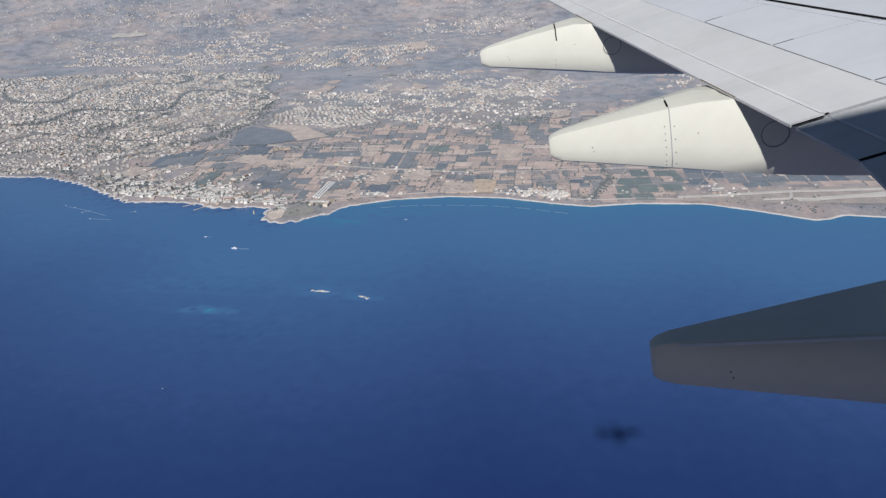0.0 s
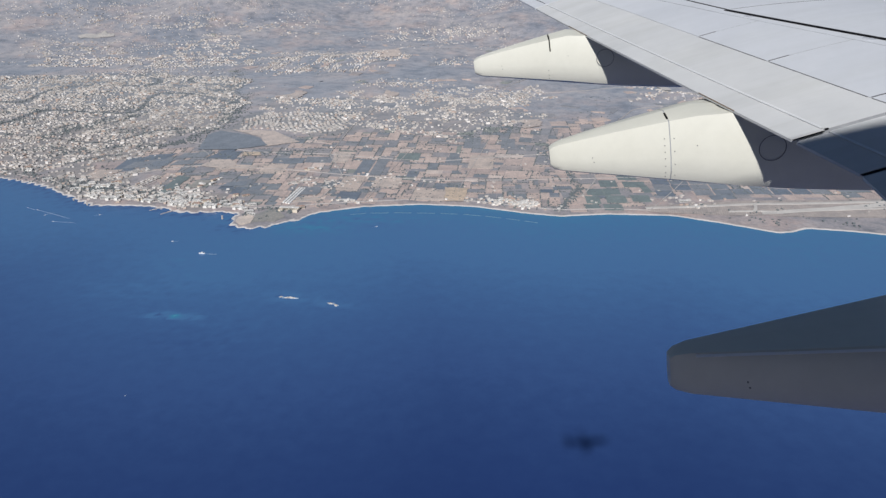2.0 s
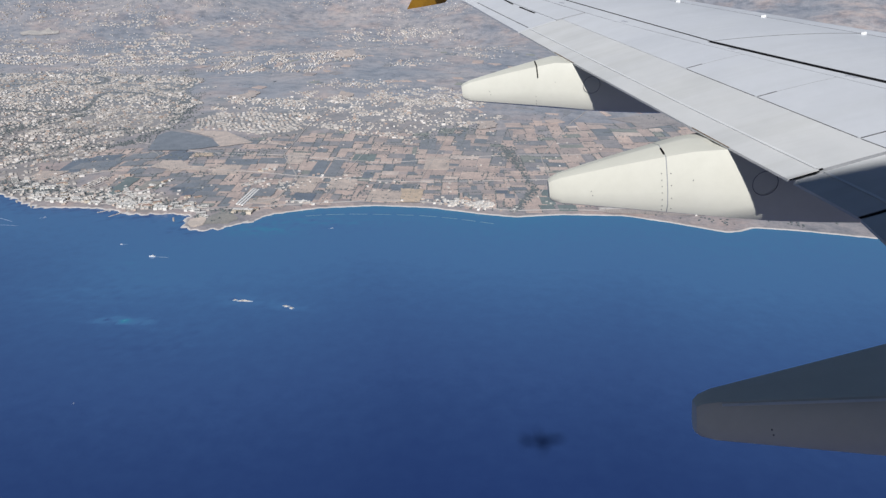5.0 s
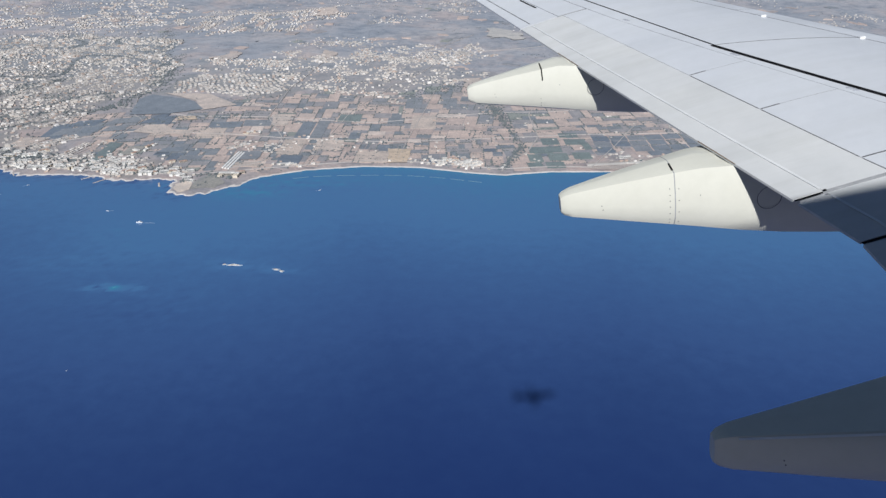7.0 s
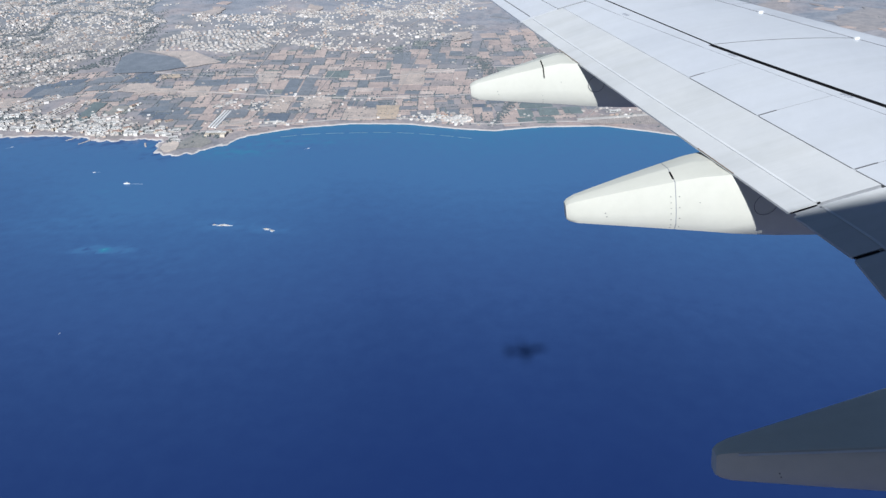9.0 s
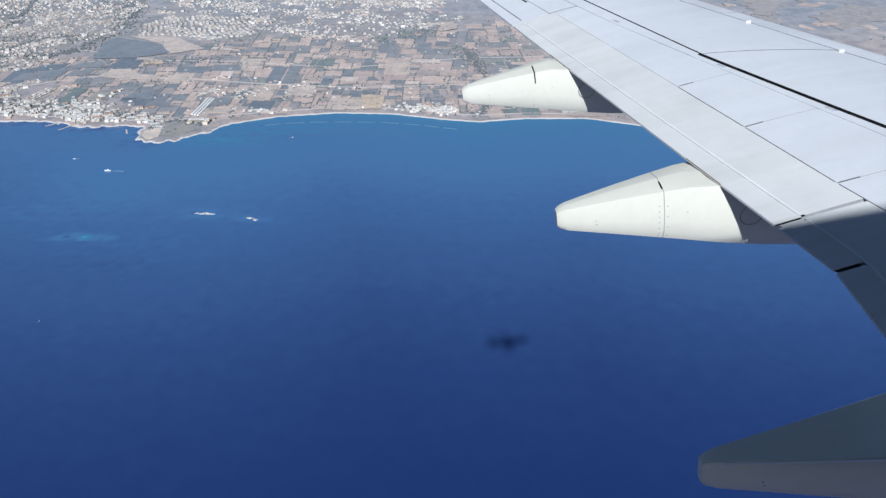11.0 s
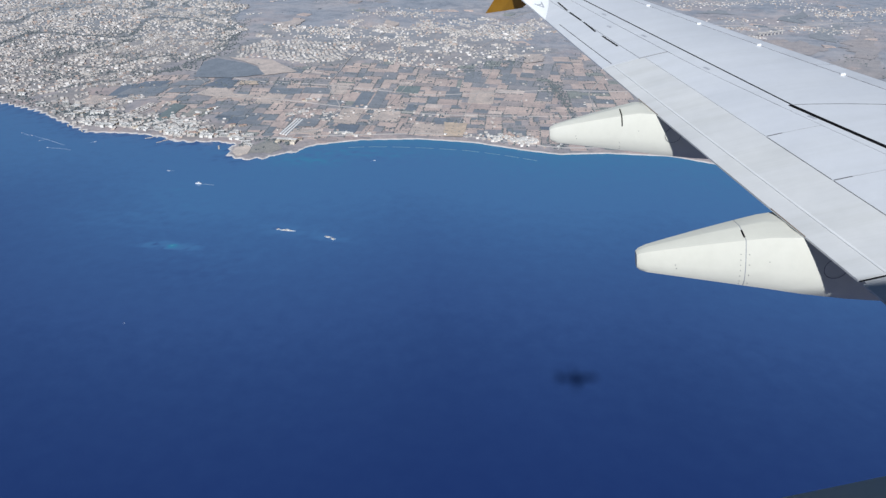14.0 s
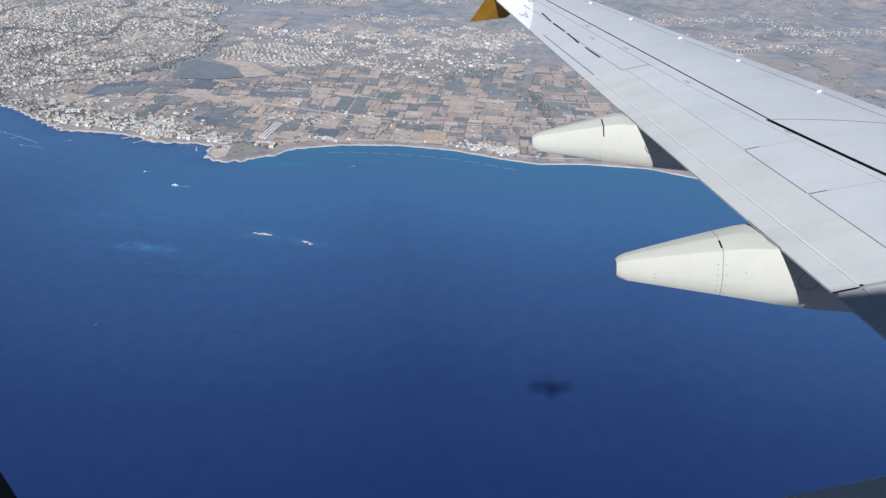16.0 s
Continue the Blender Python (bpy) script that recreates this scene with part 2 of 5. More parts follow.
house_wall = plot_material("house_wall_render", True, [(0.0, (0.56, 0.51, 0.455)), (0.3, (0.47, 0.425, 0.38)), (0.55, (0.64, 0.60, 0.55)), (0.8, (0.47, 0.38, 0.315)), (0.9, (0.70, 0.67, 0.63))])
road_pale = grained("pale_road", (0.37, 0.34, 0.325), (0.44, 0.41, 0.385), 0.1, 1.0, 0.9, relief=0.1)
runway_grey = grained("runway_concrete", (0.46, 0.43, 0.40), (0.55, 0.52, 0.48), 0.05, 0.6, 0.9, relief=0.1)
hotel_white = grained("hotel_white_render", (0.60, 0.575, 0.53), (0.73, 0.705, 0.66), 0.15, 1.5, 0.8, relief=0.1)
hotel_cream = grained("hotel_cream_render", (0.55, 0.47, 0.37), (0.66, 0.58, 0.47), 0.15, 1.5, 0.8, relief=0.1)
roof_grey = grained("flat_roof", (0.54, 0.515, 0.485), (0.70, 0.67, 0.63), 0.3, 2, 0.9, relief=0.1)
roof_tile = grained("terracotta_roof", (0.36, 0.25, 0.20), (0.45, 0.31, 0.25), 0.3, 2, 0.9, relief=0.2)
window_dark = grained("dark_window_band", (0.04, 0.05, 0.06), (0.07, 0.08, 0.09), 0.5, 2, 0.25, relief=0.02)
plastic_white = grained("greenhouse_plastic", (0.70, 0.69, 0.66), (0.80, 0.79, 0.76), 0.2, 2, 0.75, relief=0.1)
rock_pale = grained("pale_limestone", (0.22, 0.19, 0.165), (0.58, 0.53, 0.47), 0.9, 3.5, 0.9, relief=0.6, depth=0.2)
rock_wet = grained("wet_breakwater_rock", (0.11, 0.21, 0.29), (0.17, 0.28, 0.35), 0.5, 2.5, 0.6, relief=0.5, depth=0.2)
foam_white = grained("sea_foam", (0.30, 0.42, 0.54), (0.62, 0.68, 0.74), 0.35, 1.8, 0.9, relief=0.2)
boat_white = grained("boat_gelcoat", (0.78, 0.78, 0.78), (0.84, 0.84, 0.84), 1, 8, 0.3, relief=0.01)
boat_glass = grained("boat_glass", (0.03, 0.04, 0.05), (0.05, 0.06, 0.07), 1, 8, 0.15, relief=0.01)


# ---- building helpers ----
def part(name, bm, mat, parent=None, label=""):
    me = bpy.data.meshes.new(name)
    bm.to_mesh(me)
    bm.free()
    me.materials.append(mat)
    ob = new(name, me)
    ob.parent = parent
    return tagged(ob, label)


def sheet(name, verts, faces, mat, parent=None, smooth=False):
    me = bpy.data.meshes.new(name)
    me.from_pydata([tuple(v) for v in verts], [], [tuple(f) for f in faces])
    me.materials.append(mat)
    if smooth:
        me.shade_smooth()
    me.update()
    ob = new(name, me)
    ob.parent = parent
    return ob


def box_into(bm, cx, cy, z0, z1, lx, ly, turn=0.0, taper=1.0):
    c, s = math.cos(turn), math.sin(turn)
    ring = [(-1, -1), (1, -1), (1, 1), (-1, 1)]
    lo = [bm.verts.new((cx + (c * a * lx - s * b * ly) / 2, cy + (s * a * lx + c * b * ly) / 2, z0)) for a, b in ring]
    hi = [bm.verts.new((cx + taper * (c * a * lx - s * b * ly) / 2, cy + taper * (s * a * lx + c * b * ly) / 2, z1)) for a, b in ring]
    bm.faces.new(lo[::-1])
    bm.faces.new(hi)
    for i in range(4):
        j = (i + 1) % 4
        bm.faces.new((lo[i], lo[j], hi[j], hi[i]))


def smoothstep(a, b, v):
    t = np.clip((v - a) / (b - a), 0, 1)
    return t * t * (3 - 2 * t)


def waves(x, y, size, seed):
    """A smooth pseudo-random field between about -1 and 1."""
    r = np.random.default_rng(seed)
    out = 0.0
    for k in range(7):
        a, ph, q = r.uniform(0, 6.283), r.uniform(0, 6.283), r.uniform(0.6, 1.9)
        out = out + np.sin((np.cos(a) * x + np.sin(a) * y) * q * 6.283 / size + ph)
    return out / 3.2


# ---- land and sea ----
# The land is drawn up on a plan of 1 to 1.8 about the foot of the flight; the last lines of the file set it out at full size.
SET_OUT = Matrix.Translation((108.5, -11.8, 0)) @ Matrix.Scale(1.8, 4) @ Matrix.Translation((-108.5, 11.8, 0))
COAST = [(-5000, 1500), (-1500, 960), (-900, 800), (-700, 738), (-532, 716), (-464, 716), (-410, 694), (-390, 683), (-356, 660), (-330, 641), (-312, 630),
         (-274, 635), (-255, 634), (-235, 628), (-215, 619), (-196, 619), (-175, 624), (-162, 620), (-157, 600), (-151, 584), (-137, 578), (-120, 586),
         (-111, 594), (-98, 608), (-86, 629), (-46, 652), (8, 665), (62, 663), (114, 647), (144, 641), (189, 652), (248, 653), (289, 635), (330, 613),
         (342, 616), (359, 628), (397, 623), (480, 602), (800, 530), (1500, 300), (5000, -900)]
CX, CY = (np.array([p[i] for p in COAST], float) for i in (0, 1))


def inland(x, y):
    """Metres from the shoreline, inland positive."""
    x, y = np.asarray(x, float), np.asarray(y, float)
    best = np.full(x.shape, 1e9)
    for i in range(len(CX) - 1):
        ax, ay, dx, dy = CX[i], CY[i], CX[i + 1] - CX[i], CY[i + 1] - CY[i]
        t = np.clip(((x - ax) * dx + (y - ay) * dy) / (dx * dx + dy * dy), 0, 1)
        best = np.minimum(best, np.hypot(x - ax - t * dx, y - ay - t * dy))
    d = np.where(y > np.interp(x, CX, CY), best, -best)
    rough = smoothstep(-60, -110, x)
    return d + (0.5 + 2.5 * rough) * (waves(x, y, 17, 3) + 0.45 * rough * waves(x, y, 7, 4)) * np.exp(-np.abs(best) / 25)


def height(x, y):
    d = inland(x, y)
    e = np.clip(d, 0, None)
    z = np.where(d > 0, 0.9 * (1 - np.exp(-e / 4)) + 0.062 * np.minimum(e, 420) + 0.026 * np.clip(e - 420, 0, 3300), np.maximum(-6, d * 0.12))
    rise = smoothstep(420, 1300, e)
    return z + rise * (9 * waves(x, y, 420, 5) + 16 * waves(x, y, 1100, 8)) + smoothstep(1800, 2650, np.hypot(x - 108, y + 12)) * smoothstep(300, 900, e) * (165 + 45 * waves(x, y, 700, 15)) + smoothstep(60, 300, e) * 1.2 * waves(x, y, 160, 6)


def spaced(*legs):
    """Stations along one axis: (from, to, step) legs joined."""
    out = []
    for a, b, s in legs:
        out.extend(np.arange(a, b, s))
    out.append(legs[-1][1])
    return np.array(out)


def grid_mesh(name, xs, ys, zf, mat, attr, vf):
    gx, gy = np.meshgrid(xs, ys)
    gz = zf(gx, gy)
    nx, ny = len(xs), len(ys)
    idx = np.arange(nx * ny).reshape(ny, nx)
    faces = np.stack([idx[:-1, :-1], idx[:-1, 1:], idx[1:, 1:], idx[1:, :-1]], -1).reshape(-1, 4)
    me = bpy.data.meshes.new(name)
    me.from_pydata(np.stack([gx, gy, gz], -1).reshape(-1, 3).tolist(), [], faces.tolist())
    me.materials.append(mat)
    at = me.attributes.new(attr, "FLOAT", "POINT")
    at.data.foreach_set("value", vf(gx, gy).astype(np.float32).ravel())
    me.shade_smooth()
    me.update()
    return new(name, me)


def inside(poly, x, y):
    hit = np.zeros(np.shape(x), bool)
    for (ax, ay), (bx, by) in zip(poly, poly[1:] + poly[:1]):
        cross = ((ay > y) != (by > y)) & (x < (bx - ax) * (y - ay) / (by - ay + 1e-9) + ax)
        hit ^= cross
    return hit


CITY = [(-455, 722), (-407, 740), (-370, 776), (-359, 827), (-324, 899), (-293, 940), (-310, 1000), (-338, 1098), (-399, 1311), (-591, 1330), (-777, 1310), (-1100, 1300), (-1000, 860), (-620, 752), (-530, 722)]
ESTATE = [(-286, 941), (-267, 1014), (-133, 1011), (-121, 915), (-173, 887), (-243, 918)]
SUBURB = [(-146, 1119), (114, 1148), (97, 950), (0, 905), (-121, 915), (-133, 1011), (-250, 1020), (-330, 1110)]
RESORT = [(-440, 700), (-370, 674), (-343, 655), (-312, 636), (-274, 641), (-235, 634), (-190, 626), (-163, 626), (-150, 634), (-190, 660), (-203, 690), (-225, 680), (-262, 668), (-290, 725), (-297, 744), (-339, 722), (-380, 760)]


def built_up(x, y):
    """Share of yards and streets: 1 within the towns, fading at their ragged edges."""
    wx, wy = x + 22 * waves(x, y, 130, 51), y + 22 * waves(x, y, 150, 52)
    m = np.zeros(np.shape(x))
    for poly in (CITY, ESTATE, SUBURB, RESORT):
        m = np.maximum(m, inside(poly, wx, wy) * (0.55 if poly is SUBURB else 0.85))
    return m


land_x = spaced((-5000, -1500, 250), (-1500, -640, 20), (-640, 470, 2.6), (470, 1200, 20), (1200, 5000, 250))
land_y = np.concatenate([spaced((-900, 540, 60), (540, 572, 8), (572, 725, 1.8), (725, 1000, 5), (1000, 1700, 12), (1700, 2600, 30), (2600, 4900, 75))])
ground = tagged(grid_mesh("ground", land_x, land_y, height, dry_land, "shore", lambda x, y: np.clip(inland(x, y), 0, 500)),
                "dry brown coastal plain rising to scrub-covered hills", "ground", kind="structure")
at = ground.data.attributes.new("town", "FLOAT", "POINT")
at.data.foreach_set("value", built_up(*np.meshgrid(land_x, land_y)).astype(np.float32).ravel())


def shallow_haze(x, y):
    d = -inland(x, y)
    # broad first term paints haze and sky reflection, lightening the sea towards the shore
    s = (0.385 + 0.07 * smoothstep(-260, 60, x)) * np.exp(-(np.clip(d, 0, None) / 325) ** 1.6) + (0.04 + 0.10 * smoothstep(-110, -60, x)) * np.exp(-np.clip(d, 0, None) / 4) + 0.06 * np.exp(-np.clip(d, 0, None) / 30) * smoothstep(-150, -60, x) * smoothstep(330, 120, x)
    for cx, cy, rx, ry, a in ((-53, 440, 20, 8, 0.10), (-19, 433, 18, 7, 0.08), (-122, 404, 17, 4, 0.50), (-128, 470, 30, 22, 0.06), (-160, 500, 24, 20, 0.06),
                              (-80, 590, 34, 14, 0.22), (-40, 614, 50, 12, 0.2), (-158, 604, 14, 14, 0.25), (-85, 380, 40, 22, 0.03), (-175, 440, 40, 20, 0.04)):
        s = s + a * np.exp(-(((x - cx) / rx) ** 2 + ((y - cy) / ry) ** 2)) * (0.55 + 0.6 * waves(x, y, 15, 12))
    # dark weed and reef in the bay and under the rocky shore
    reef = 0.4 * np.exp(-(((x + 45) / 75) ** 2 + ((y - 606) / 20) ** 2)) + 0.8 * np.exp(-np.clip(d, 0, None) / 14) * smoothstep(-110, -150, x) + 0.22 * np.exp(-(((x + 95) / 40) ** 2 + ((y - 372) / 20) ** 2))
    s = s * (1 - np.clip(reef, 0, 1) * (0.25 + 0.45 * smoothstep(-0.1, 0.7, waves(x, y, 19, 13) + 0.6 * waves(x, y, 8, 14))))
    return np.clip(s, 0, 1)


sea_x = spaced((-5000, -1200, 380), (-1200, -560, 16), (-560, 480, 4), (480, 1200, 16), (1200, 5000, 380))
sea_y = spaced((-5000, -400, 380), (-400, 340, 20), (340, 680, 3.4), (680, 1700, 60))
tagged(grid_mesh("water", sea_x, sea_y, lambda x, y: 0 * x, sea_water, "shallow_haze", shallow_haze), "calm deep blue sea with turquoise shallows", "sea", kind="structure")


# ---- aircraft ----
def leading(y):
    return Vector((-0.542 * y, y, 0.09 * y + 0.0015 * (y - 2) ** 2 - 0.06))


def trailing(y):
    x = -6.99 - 0.29 * max(0.0, y - 6.1)
    return Vector((x, y, leading(y).z - 0.04 * (leading(y).x - x)))


def upper(y, u, lift=0.0):
    a, b = leading(y), trailing(y)
    p = a.lerp(b, u)
    c = a.x - b.x
    p.z += 0.054 * c * 4 * u * (1 - u) * (1 - 0.35 * u) - (0.05 * c * (1 - u / 0.04) ** 2 * 0.35 if u < 0.04 else 0) + lift
    return p


def lower(y, u):
    a, b = leading(y), trailing(y)
    p = a.lerp(b, u)
    p.z -= 0.05 * (a.x - b.x) * 4 * u ** 0.6 * (1 - u) * 0.8 + (0.02 if u > 0.5 else 0.0)
    return p


airliner = tagged(new("airliner"), "white and grey passenger jet with a long swept wing", "airplane")
airliner.matrix_world = AIRCRAFT


def wing_core():
    bm = bmesh.new()
    us = [0.006, 0.03, 0.08, 0.16, 0.3, 0.45, 0.6, 0.75, 0.88, 0.985]
    rows = []
    for y in [1.2, 3, 4.5, 6.2, 8, 10, 12, 14, 15.55]:
        loop = [upper(y, u, -0.03) for u in us] + [lower(y, u) for u in reversed(us)]
        rows.append([bm.verts.new(p) for p in loop])
    n = len(rows[0])
    for a, b in zip(rows, rows[1:]):
        for i in range(n):
            j = (i + 1) % n
            bm.faces.new((a[i], b[i], b[j], a[j]))
    bm.faces.new(rows[0])
    bm.faces.new(rows[-1][::-1])
    bmesh.ops.recalc_face_normals(bm, faces=bm.faces)
    return bm


wing = part("wing", wing_core(), belly_grey, airliner, "swept grey wing")


def panel(name, y0, y1, u0, u1, mat, label="", thick=0.034, ny=0, lift=0.0, parent=None, edge=None):
    """A skin panel laid on the wing, cut by spans y0 and y1 (numbers or functions of the chord share) and chord shares u0 and u1."""
    fy0, fy1 = (v if callable(v) else (lambda u, v=v: v) for v in (y0, y1))
    fu0, fu1 = (v if callable(v) else (lambda y, v=v: v) for v in (u0, u1))
    ny = ny or max(3, int(abs(fy1(0.5) - fy0(0.5)) / 0.35) + 2)
    nu = 9
    bm = bmesh.new()
    top, low = [], []
    for i in range(ny):
        ra, rb = [], []
        for k in range(nu):
            s = i / (ny - 1)
            ym = fy0(0.5) * (1 - s) + fy1(0.5) * s
            u = fu0(ym) + (fu1(ym) - fu0(ym)) * k / (nu - 1)
            y = fy0(u) * (1 - s) + fy1(u) * s
            p = upper(y, u, lift)
            ra.append(bm.verts.new(p))
            rb.append(bm.verts.new(p - Vector((0, 0, thick))))
        top.append(ra)
        low.append(rb)
    for i in range(ny - 1):
        for k in range(nu - 1):
            bm.faces.new((top[i][k], top[i + 1][k], top[i + 1][k + 1], top[i][k + 1]))
    rim = [top[0][k] for k in range(nu)] + [top[i][-1] for i in range(1, ny)] + [top[-1][k] for k in range(nu - 2, -1, -1)] + [top[i][0] for i in range(ny - 2, 0, -1)]
    rlo = [low[0][k] for k in range(nu)] + [low[i][-1] for i in range(1, ny)] + [low[-1][k] for k in range(nu - 2, -1, -1)] + [low[i][0] for i in range(ny - 2, 0, -1)]
    crest = list(bm.faces)
    sides = []
    rim = [bm.verts.new(v.co) for v in rim]
    for i in range(len(rim)):
        j = (i + 1) % len(rim)
        sides.append(bm.faces.new((rim[i], rlo[i], rlo[j], rim[j])))
    bmesh.ops.recalc_face_normals(bm, faces=bm.faces)
    for f in sides:
        f.material_index = 1
    for f in crest:
        f.smooth = True
        if f.normal.z < 0:
            f.normal_flip()
    ob = part(name, bm, mat, parent or wing, label)
    ob.data.materials.append(edge or joint_grey)
    return ob


def white_edge(u):
    return min(15.55, 13.85 + 3.4 * (1 - u))


def spoiler_tail(y):
    return 0.79 - 0.009 * max(0.0, y - 7.0)


def flap_nose(y):
    return spoiler_tail(y) + 0.0015


def rear_line(y):
    return 0.541 + 0.018 * (y - 9.65) if y < 9.65 else 0.541 - 0.0075 * (y - 9.65)


def hinge_line(y):
    return min(0.61, 0.552 + 0.0165 * max(0.0, y - 7.6))


g = 0.003
for a, b in ((2.0, 5.2), (5.2, 8.0), (8.0, 10.7), (10.7, 13.2), (13.2, 15.54)):
    panel("slat", a + g, b - g, 0.004, 0.128, slat_metal, "dull metal leading edge slat", edge=seal_grey)
panel("skin_panel", 1.4, lambda u: 9.65 - 1.0 * max(0.0, 0.545 - u) - 2 * g, 0.133, rear_line, skin_grey)
strip_later = [("spoiler_gap", 1.5, rear_line(1.5) + 0.008, 9.65, rear_line(9.65) + 0.008, 0.05), ("spoiler_gap", 9.65, 0.5442, 15.4, rear_line(15.4) + 0.0035, 0.02)]
panel("skin_panel", lambda u: 9.65 - 1.0 * max(0.0, 0.545 - u) + g, white_edge, 0.133, rear_line, skin_grey)
panel("skin_panel", 1.4, 9.65, lambda y: rear_line(y) + 0.016, lambda y: max(rear_line(y) + 0.02, hinge_line(y) - 0.0015), skin_grey)
panel("skin_panel", 9.65, white_edge, lambda y: rear_line(y) + 0.0065, lambda y: hinge_line(y) - 0.003, skin_grey)
cuts = [1.4, 4.6, 7.0, 8.1, 9.1, 11.65]
for a, b in zip(cuts, cuts[1:]):
    panel("spoiler", a + g, b - g, lambda y: max(rear_line(y) + 0.0215, hinge_line(y)), spoiler_tail, skin_grey, "grey spoiler panel")
panel("flap", 6.74, 11.65, flap_nose, 0.9350, flap_grey, "grey outboard flap")
panel("flap", 1.4, 6.70, flap_nose, 0.9350, flap_grey, "grey inboard flap")
panel("flap_edge", 6.74, 11.65, 0.9358, 1.0, flap_grey, edge=flap_grey, thick=0.02)
panel("flap_edge", 6.10, 6.68, 0.9358, 1.0, flap_grey, edge=flap_grey, thick=0.02)
panel("flap_edge", 1.4, 6.06, 0.9358, 1.0, flap_grey, edge=flap_grey, thick=0.02)
panel("skin_panel", 11.68, white_edge, lambda y: hinge_line(y) + 0.001, 0.772, skin_grey)
panel("aileron", 11.68, white_edge, 0.776, 1.0, skin_grey, "grey aileron at the trailing edge", thick=0.022, edge=skin_grey)
panel("tip_panel", white_edge, 15.56, 0.48, 1.0, white_paint, "white painted wing tip", thick=0.024, edge=white_paint)


def strip(name, y0, u0, y1, u1, width, mat, lift=0.003, parent=None):
    """A thin raised bead along the wing surface, for seals, stencils and brackets."""
    bm = bmesh.new()
    n = 24
    rows = []
    for i in range(n + 1):
        s = i / n
        y, u = y0 + (y1 - y0) * s, u0 + (u1 - u0) * s
        p, q = upper(y, u, lift), upper(y + 0.01 * (y1 - y0), u + 0.01 * (u1 - u0), lift)
        side = (q - p).cross(Vector((0, 0, 1))).normalized() * width / 2
        rows.append([bm.verts.new(p + side - Vector((0, 0, 0.006))), bm.verts.new(p + side), bm.verts.new(p - side), bm.verts.new(p - side - Vector((0, 0, 0.006)))])
    for a, b in zip(rows, rows[1:]):
        for k in range(3):
            bm.faces.new((a[k], b[k], b[k + 1], a[k + 1]))
    bmesh.ops.recalc_face_normals(bm, faces=bm.faces)
    return part(name, bm, mat, parent or wing)


for nm, *q in strip_later:
    strip(nm, *q, gap_black, 0.0015)
for a, ua, b, ub in ((12.2, 0.79, 12.66, 0.79), (12.87, 0.79, 13.33, 0.773), (13.42, 0.772, 13.85, 0.765), (13.95, 0.762, 14.4, 0.737)):
    strip("hinge_gap", a, ua, b, ub, 0.024, gap_black, 0.005)
strip("panel_joint", 9.635, 0.535, 9.235, 0.135, 0.011, seal_grey, 0.0015)
strip("seal", 11.72, 0.934, 13.5, 0.943, 0.012, seal_grey)
for a, b in ((6.76, 11.63), (1.5, 6.66)):
    strip("seal", a, 0.9354, b, 0.9354, 0.024, rib_pale, 0.006)
for a, b in ((2.0, 6.98), (7.02, 8.08), (8.12, 9.08)):
    strip("seal", a, spoiler_tail(a) + 0.0012, b, spoiler_tail(b) + 0.0012, 0.010, seal_grey, 0.002)
strip("seal", 6.72, 0.94, 6.72, 1.0, 0.014, gap_black)
strip("seal", 6.08, 0.95, 6.08, 1.0, 0.02, gap_black)
strip("seal", 6.74, 0.9354, 6.74, 0.928, 0.02, gap_black)
for y, u0, u1 in ((9.1, 0.768, 0.715), (8.1, 0.778, 0.725), (7.0, 0.788, 0.735)):
    strip("seal", y, u0, y, u1, 0.014, seal_grey)
for y, u in ((8.0, 0.528), (9.25, 0.553), (10.9, 0.575), (12.3, 0.57), (13.4, 0.56), (12.9, 0.66)):
    for k in range(3):
        strip("stencil", y + 0.035 * k, u, y + 0.02 + 0.035 * k, u + 0.012, 0.05, letter_grey, 0.002)
for y in (9.2, 10.3, 11.5, 12.55, 13.6, 14.6):
    bm = bmesh.new()
    p = upper(y, 0.135, 0.01)
    box_into(bm, p.x, p.y, p.z - 0.02, p.z + 0.010, 0.055, 0.035)
    part("bracket", bm, white_paint, wing, "small white lug on the slat joint")


def lofted(rings, cap=True):
    bm = bmesh.new()
    vs = [[bm.verts.new(p) for p in r] for r in rings]
    n = len(vs[0])
    for a, b in zip(vs, vs[1:]):
        for i in range(n):
            j = (i + 1) % n
            bm.faces.new((a[i], a[j], b[j], b[i]))
    if cap:
        bm.faces.new(vs[0][::-1])
        bm.faces.new(vs[-1])
    bmesh.ops.recalc_face_normals(bm, faces=bm.faces)
    return bm


def fairing_ring(y, tip, s, size):
    """One cross-section of a flap track fairing, s metres ahead of its aft tip; the inboard one is flatter and wider."""
    if y > 6:
        chine = 0.24 + 0.16 * s - 0.03 * s * s
        low = 0.03 - 0.205 * s + 0.02 * max(0.0, s - 1.4) ** 2
        w = 0.075 + 0.18 * min(s, 1.7)
        top = chine + 0.155 * w
    else:
        top, chine = 0.22 + 0.03 * s, 0.205 + 0.03 * s
        low = top - 0.24 - 0.17 * min(s, 2.2)
        w = 0.055 + 0.215 * min(s, 1.7)
    share = (leading(y).x - tip[0] - s * size) / (leading(y).x - trailing(y).x)
    if share < 1.0:
        top = min(top, (lower(y, share).z - 0.012 - tip[2]) / size)
    eaves = min(0.985, (min(chine, top - 0.008) - low) / (top - low))
    half = [(-0.45, 0.0), (-0.80, 0.06), (-0.96, 0.2), (-1.0, 0.42), (-0.97, 0.65 * eaves), (-0.90, 0.86 * eaves), (-0.835, eaves), (-0.05 if y > 6 else -0.78, 1.0)]
    shape = half + [(-a, b) for a, b in reversed(half)]
    return [Vector((tip[0] + s * size, y + a * w * size, tip[2] + (low + (top - low) * b) * size)) for a, b in shape]


